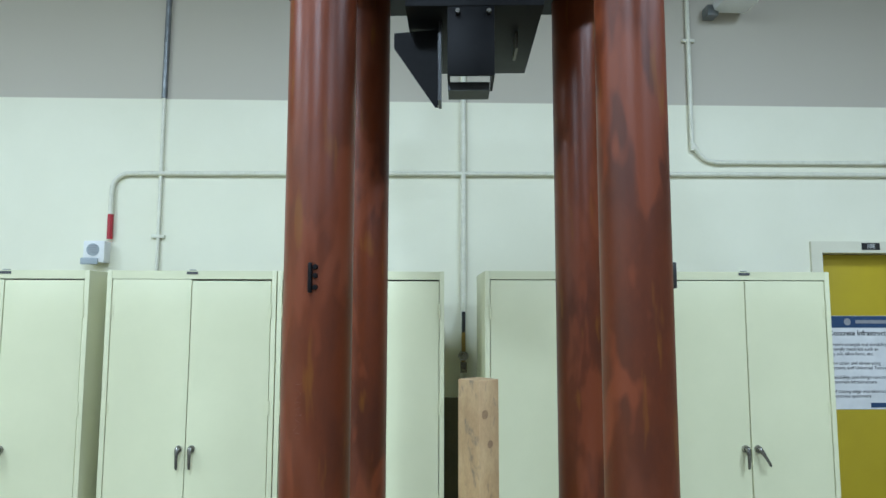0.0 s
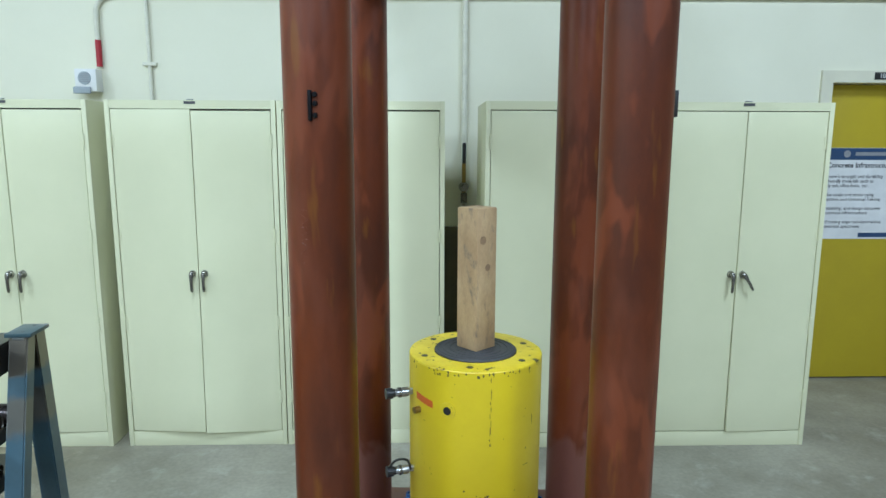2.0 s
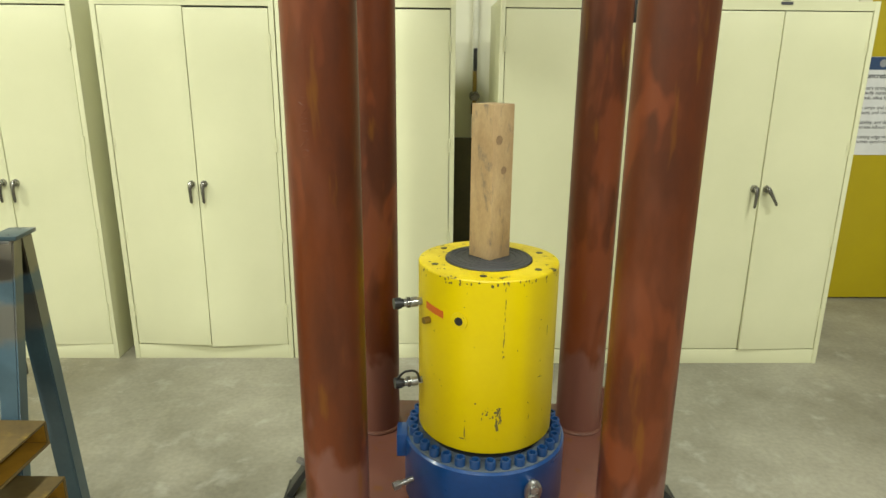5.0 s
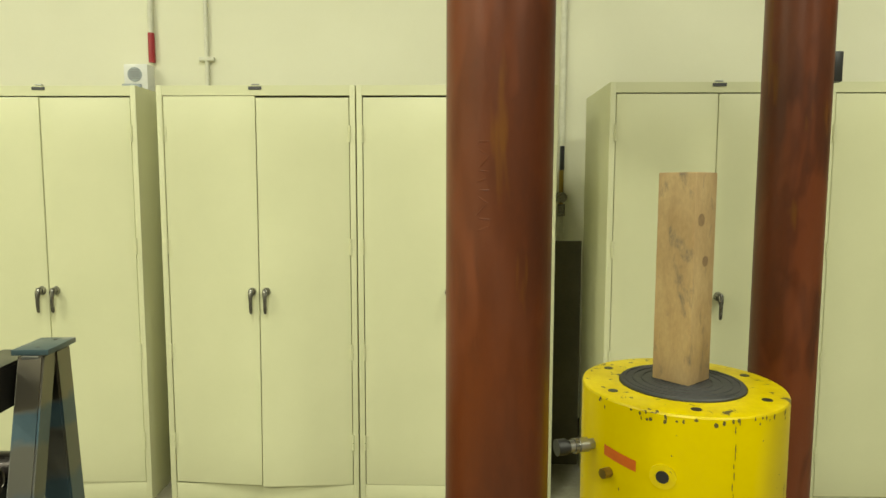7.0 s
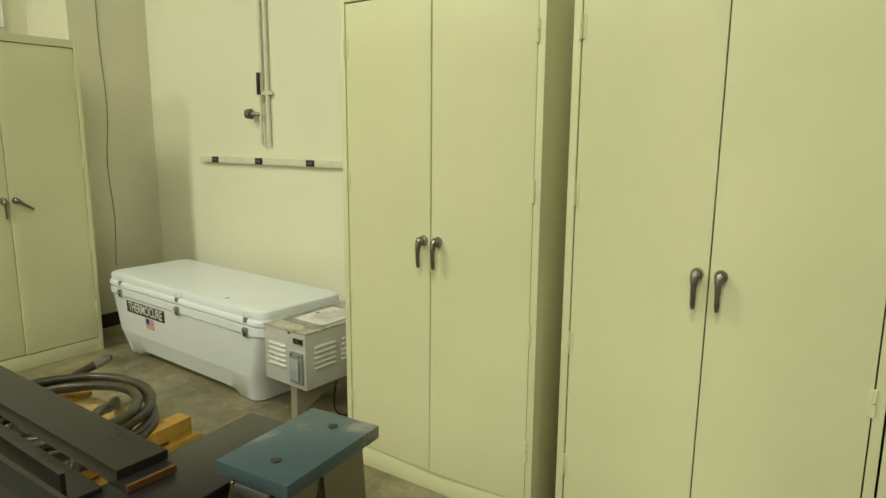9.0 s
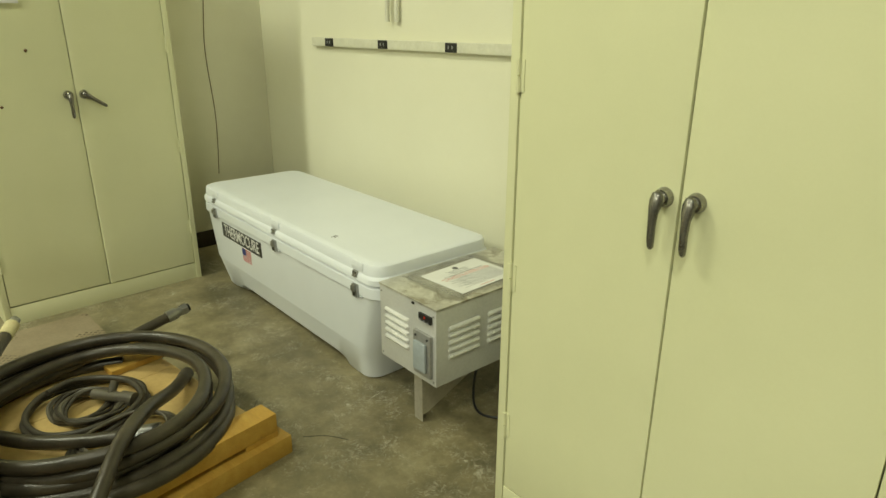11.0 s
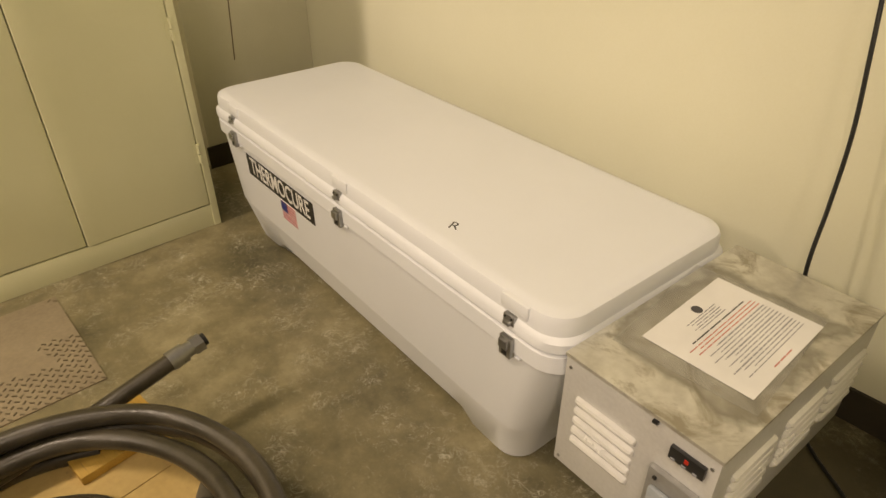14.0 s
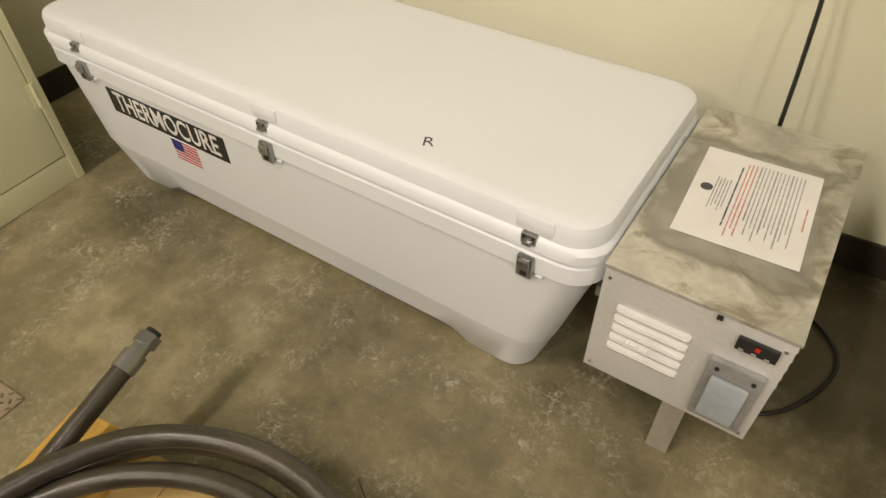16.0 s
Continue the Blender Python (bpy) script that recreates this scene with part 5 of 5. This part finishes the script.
def instruction_sheet():
    t = thing("instruction_sheet", BOX @ pose(0.992, 0.0, 0.4855, 0, 0, 3), "laminated printed instruction sheet on the heater", "paper sheet")
    part("sleeve", box(B(), (-0.14, -0.17, 0), (0.13, 0.17, 0.0012), pose(-0.012, -0.008, 0, 0, 0, 4)), "sleeve", t, "crumpled clear plastic sleeve")
    part("sheet", box(B(), (-0.108, -0.14, 0.0013), (0.108, 0.14, 0.0022)), "paper", t)
    part("seal", cyl(B(), (-0.081, 0.008, 0.0022), (-0.081, 0.008, 0.0026), 0.0115), "ink", t)
    rng = random.Random(4)
    rows = [(-0.068 + 0.0058 * i, 0.05 - 0.006 * (i % 2), -0.052 + 0.008 * (i % 3), "ink_grey", 0.0022) for i in range(5)]
    rows += [(-0.034, 0.10, -0.09, "ink", 0.003), (-0.0245, 0.115, -0.115, "ink_red", 0.0024), (-0.0175, 0.118, -0.09, "ink_red", 0.0024), (-0.010, 0.118, -0.11, "ink_red", 0.0024)]
    rows += [(-0.002 + 0.0072 * i, 0.12, -0.06 - 0.012 * ((i * 3) % 5), "ink_grey", 0.002 if i % 4 else 0.0028) for i in range(12)]
    rows += [(0.094, 0.03, -0.04, "ink_red", 0.0028)]
    for x, start, stop, c, wide in rows:
        y = start
        while y > stop:
            q = max(stop, y - rng.uniform(0.012, 0.05))
            part("print_bar", box(B(), (x, q, 0.0022), (x + wide, y, 0.0025)), c, t)
            y = q - 0.003


instruction_sheet()


def power_cord():
    t = thing("power_cord", Matrix(), "black power cord hanging from the wall outlet", "cord")
    pts = [(-3.48, 4.33, 1.235), (-3.445, 4.3, 1.18), (-3.43, 4.29, 1.08), (-3.40, 4.26, 0.92), (-3.375, 4.235, 0.77), (-3.362, 4.205, 0.62), (-3.355, 4.18, 0.5), (-3.35, 4.21, 0.36), (-3.36, 4.28, 0.12), (-3.22, 4.21, 0.01), (-3.09, 4.11, 0.008), (-3.04, 4.02, 0.008), (-3.07, 3.91, 0.008), (-3.14, 3.81, 0.008), (-3.22, 3.78, 0.012), (-3.3, 3.84, 0.05), (-3.32, 3.9, 0.2)]
    part("cable", tube(B(), smooth_path(pts, 8), 0.0048, 8), "cord", t)
    part("plug", box(B(), (-3.515, 4.315, 1.215), (-3.465, 4.345, 1.26), bevel=0.006), "black", t)
    part("tag", box(B(), (-3.5, 4.318, 1.17), (-3.475, 4.324, 1.21)), "sleeve", t)


power_cord()


def floor_hatch():
    ob = part("floor_hatch", box(B(), (-0.5, -0.5, 0), (0, 0, 0.004)), "tread")
    ob.matrix_basis = pose(-4.62, 3.0, 0.0)
    tagged(ob, "dusty checker plate cover set in the floor", "floor plate", kind="structure")
    lug = B()
    for i in range(34):
        for j in range(34):
            x, y = -0.49 + 0.0145 * i, -0.49 + 0.0145 * j
            s = 45 if i % 2 else -45
            if math.sin(9 * x + 2.0) * math.cos(7 * y + 1.1) + 0.5 * math.sin(23 * x - 17 * y) < 0.05:
                continue
            if (i + j) % 2:
                continue
            box(lug, (-0.006, -0.0021, 0.004), (0.006, 0.0021, 0.0058), pose(x + 0.005, y + 0.005, 0, 0, 0, s))
    k = part("tread_lugs", lug, "tread_lug", ob)
    k["kind"] = "stuff"


floor_hatch()


for pts in ([(-3.847, 3.228, 0.0), (-3.80, 3.197, 0.0), (-3.72, 3.185, 0.0)], [(-3.536, 3.238, 0.0), (-3.487, 3.30, 0.0), (-3.416, 3.343, 0.0)]):
    tagged(part("floor_crack", tube(B(), smooth_path(pts, 6), 0.0016, 5), "soil"), "thin dark crack in the concrete floor", "floor crack", kind="structure")


# ---- pallet with hoses ----
PALLET = pose(-3.485, 3.14, 0, 0, 0, 6.5)


def pallet():
    t = thing("pallet", PALLET, "small yellow pine pallet under the coiled hoses", "pallet")
    for x, wide in ((-0.87, 0.235), (-0.633, 0.513)):
        part("deck_board", box(B(), (x, -0.95, 0.1), (x + wide, -0.03, 0.118), bevel=0.002), "ply", t, "stained plywood deck board")
    part("side_board", box(B(), (-0.115, -0.95, 0.085), (-0.03, 0.0, 0.152), bevel=0.003), "pallet", t)
    part("lower_board", box(B(), (-0.1, -0.95, 0.0), (0.0, 0.03, 0.068), bevel=0.003), "pallet", t)
    part("spacer", box(B(), (-0.1, -0.12, 0.068), (-0.03, -0.001, 0.085)), "pallet", t)
    part("spacer", box(B(), (-0.1, -0.9, 0.068), (-0.03, -0.5, 0.085)), "pallet", t)
    part("cross_board", box(B(), (-0.9, -0.22, 0.119), (-0.72, -0.02, 0.142), pose(0, 0, 0, 0, 0, 0), 0.003), "pallet", t)
    for x in (-0.87, -0.45):
        part("runner", box(B(), (x, -0.94, 0.0), (x + 0.09, -0.03, 0.0995), bevel=0.003), "pallet", t)


pallet()


def coil(name, centre, r, squash, turns, tube_r, material, label, category, lead=(), tail=(), z0=0.12, rise=0.02, seed=1, angle=0, parts=()):
    rng = random.Random(seed)
    pts = [Vector(p) for p in lead]
    n = 12
    for k in range(int(turns * n) + 1):
        a = radians(angle) + 2 * math.pi * k / n
        rr = r * (1 + rng.uniform(-0.03, 0.03)) - 0.012 * (k / n)
        pts.append(Vector((centre[0] + rr * math.cos(a), centre[1] + rr * squash * math.sin(a), z0 + rise * k / n + rng.uniform(-0.006, 0.006))))
    pts += [Vector(p) for p in tail]
    t = thing(name, Matrix(), label, category, "coiled hoses on the pallet")
    part("rubber", tube(B(), smooth_path(pts, 6), tube_r, 12), material, t)
    return t, pts


def fitting(t, a, b, r):
    a, b = Vector(a), Vector(b)
    d = (b - a).normalized()
    f = part("fitting", cyl(cyl(cyl(B(), a, a + d * 0.04, r * 1.12), a + d * 0.04, a + d * 0.065, r * 0.85), a + d * 0.06, a + d * 0.085, r * 1.1, seg=6), "steel_bright", t, "crimped steel hose fitting")
    part("tip", cyl(B(), a + d * 0.085, a + d * 0.095, r * 0.75), "black", f)


HOSE = 0.0215
hose, _ = coil("hydraulic_hose", (-3.89, 2.72), 0.405, 0.98, 2.15, HOSE, "hose", "thick black hydraulic hose coiled on the pallet", "hose", z0=0.15, rise=0.05, seed=2, angle=250)
fitting(hose, (-4.02, 2.31, 0.15), (-3.9, 2.3, 0.15), HOSE)
run = thing("hydraulic_hose", Matrix(), "black hydraulic hose with a crimped steel end", "hose", "coiled hoses on the pallet")
part("rubber", tube(B(), smooth_path([(-3.6, 2.36, 0.142), (-3.8, 2.28, 0.142), (-4.02, 2.3, 0.142), (-4.2, 2.45, 0.145), (-4.262, 2.65, 0.16), (-4.27, 2.85, 0.19), (-4.279, 3.1, 0.242)], 8), HOSE * 0.95, 12), "hose", run)
fitting(run, (-4.279, 3.095, 0.241), (-4.287, 3.22, 0.262), HOSE)
ring = thing("hydraulic_hose", Matrix(), "thick dusty hydraulic hose in an inner loop", "hose", "coiled hoses on the pallet")
loop = [(-3.88 + 0.375 * (1 + 0.03 * math.sin(3 * a)) * math.cos(a), 2.70 + 0.335 * math.sin(a), 0.225 + 0.03 * math.cos(a - 0.3)) for a in [radians(-130 + 22 * k) for k in range(19)]]
loop = loop + [(-4.02, 2.42, 0.3), (-4.2, 2.5, 0.31), (-4.36, 2.585, 0.325)]
part("rubber", tube(B(), smooth_path(loop, 6), HOSE, 12), "hose", ring)
part("tape", tube(B(), smooth_path([(-4.33, 2.568, 0.322), (-4.40, 2.605, 0.329)], 3), HOSE * 1.15, 12), "tape", ring, "cream tape round the hose end")
part("tip", cyl(B(), (-4.40, 2.605, 0.329), (-4.43, 2.622, 0.333), HOSE * 0.8), "steel_bright", ring)
stub = thing("hydraulic_hose", Matrix(), "black hose lying across the coil", "hose", "coiled hoses on the pallet")
part("rubber", tube(B(), smooth_path([(-3.95, 3.02, 0.15), (-3.8, 2.92, 0.2), (-3.62, 2.78, 0.275), (-3.48, 2.66, 0.285), (-3.3, 2.5, 0.2), (-3.2, 2.3, 0.06), (-3.3, 2.0, 0.03)], 8), HOSE, 12), "hose", stub)
part("ferrule", cyl(B(), (-3.93, 3.005, 0.155), (-3.975, 3.035, 0.143), HOSE * 1.1), "cable_grey", stub, "grey hose ferrule")
for cx, cy, rx, ry, z, lean in ((-3.875, 2.70, 0.425, 0.40, 0.143, 0.01), (-3.91, 2.675, 0.385, 0.375, 0.195, -0.012)):
    pile = thing("hydraulic_hose", Matrix(), "dusty black hydraulic hose loop in the pile", "hose", "coiled hoses on the pallet")
    bend = [(cx + rx * (1 + 0.02 * math.sin(2 * a + z * 40)) * math.cos(a), cy + ry * math.sin(a), z + lean * math.sin(a + 1)) for a in [radians(150 + 20 * k) for k in range(15)]]
    part("rubber", tube(B(), smooth_path(bend, 6), HOSE, 12), "hose", pile)
low = thing("hydraulic_hose", Matrix(), "black hose with a bright steel coupling", "hose", "coiled hoses on the pallet")
part("rubber", tube(B(), smooth_path([(-3.95, 2.45, 0.17), (-3.83, 2.52, 0.18), (-3.72, 2.64, 0.185), (-3.64, 2.76, 0.19)], 8), HOSE, 12), "hose", low)
part("coupling", cyl(cyl(B(), (-3.65, 2.745, 0.19), (-3.615, 2.81, 0.192), 0.026), (-3.615, 2.81, 0.192), (-3.60, 2.835, 0.192), 0.02), "steel_bright", low, "bright steel coupling")
coil("signal_cable", (-3.985, 2.70), 0.195, 0.98, 2.6, 0.0105, "cable", "thin dark cable in a small coil", "cable", z0=0.13, rise=0.014, seed=5)
skein = thing("signal_cable", Matrix(), "bundle of thin dark cables in tight loops", "cable", "coiled hoses on the pallet")
for k in range(9):
    pts = [(-3.99 + 0.012 * k - 0.05 + 0.1 * math.cos(a), 2.69 + 0.09 * math.sin(a) + 0.004 * k, 0.128 + 0.004 * k + 0.012 * math.sin(2 * a + k)) for a in [radians(40 * j) for j in range(9)]]
    part("strand", tube(B(), smooth_path(pts, 4, True), 0.0055, 8, True), "cable" if k % 3 else "cable_grey", skein)
plug = thing("cable_plug", Matrix(), "grey metal cable plug lying in the coil", "cable plug")
part("shell", cyl(cyl(B(), (-4.03, 2.74, 0.16), (-3.93, 2.80, 0.165), 0.018), (-3.93, 2.80, 0.165), (-3.89, 2.825, 0.165), 0.024), "cable_grey", plug)
part("stem", cyl(B(), (-3.97, 2.775, 0.165), (-3.985, 2.80, 0.205), 0.014), "cable_grey", plug)
bundle = thing("signal_cable", Matrix(), "bundle of grey and black wires under the hose", "cable", "coiled hoses on the pallet")
for k in range(8):
    pts = [(-3.72 + (0.15 - 0.008 * k) * math.cos(a), 2.74 + (0.17 - 0.007 * k) * math.sin(a), 0.128 + 0.006 * k + 0.006 * math.sin(3 * a + k)) for a in [radians(36 * j) for j in range(10)]]
    part("strand", tube(B(), smooth_path(pts, 4, True), 0.005, 8, True), "cable_grey" if k % 2 else "cable", bundle)


def hydraulic_pump():
    t = thing("hydraulic_pump", pose(-3.62, 2.40, 0, 0, 0, 6), "taupe hydraulic pump with a pressure gauge and red knobs", "pump")
    m = Matrix.Rotation(0, 4, "Z")
    part("case", extrude(B(), [(0, 0.12), (0, 0.36), (-0.17, 0.5), (-0.32, 0.5), (-0.32, 0.12)], -0.34, Matrix.Translation((0, 0, 0))), "taupe", t)
    part("base", box(B(), (-0.34, -0.36, 0), (0.04, 0.01, 0.119), bevel=0.005), "black", t)
    part("tower", box(B(), (-0.46, -0.3, 0.12), (-0.321, -0.02, 0.64), bevel=0.008), "taupe", t)
    part("vent", box(B(), (-0.42, -0.019, 0.5), (-0.36, -0.016, 0.6)), "black", t)
    d = Vector((0.14, 0, 0.17)).normalized()
    c = Vector((-0.085, -0.075, 0.43))
    g = part("gauge", cyl(B(), c - d * 0.01, c + d * 0.02, 0.034), "steel_bright", t, "round pressure gauge")
    part("dial", cyl(B(), c + d * 0.02, c + d * 0.0215, 0.028), "paper", g)
    part("needle", box(B(), (-0.002, -0.02, 0), (0.002, 0.012, 0.001), Matrix.Translation(c + d * 0.0222) @ d.to_track_quat("Z", "Y").to_matrix().to_4x4()), "ink", g)
    v = part("valve_block", box(B(), (0.001, -0.2, 0.13), (0.09, -0.02, 0.24), bevel=0.004), "black", t, "black valve block")
    for y in (-0.075, -0.125):
        part("knob", cyl(B(), (0.06, y, 0.24), (0.06, y, 0.285), 0.019, 0.017), "knob_red", v, "red knob")


hydraulic_pump()


def tool_bag():
    t = thing("tool_bag", pose(-5.62, 2.45, 0, 0, 0, 12), "soft black tool bag on the floor", "bag")
    part("body", loft(B(), [rounded_ring(0.16, 0.2, 0.05, 0), rounded_ring(0.17, 0.21, 0.06, 0.08), rounded_ring(0.13, 0.19, 0.06, 0.17), rounded_ring(0.05, 0.15, 0.04, 0.2)]), "black", t)
    part("strap", tube(B(), smooth_path([(0.1, -0.12, 0.18), (0.13, -0.05, 0.24), (0.13, 0.05, 0.24), (0.1, 0.12, 0.18)], 6), 0.012, 8), "cable", t)


tool_bag()
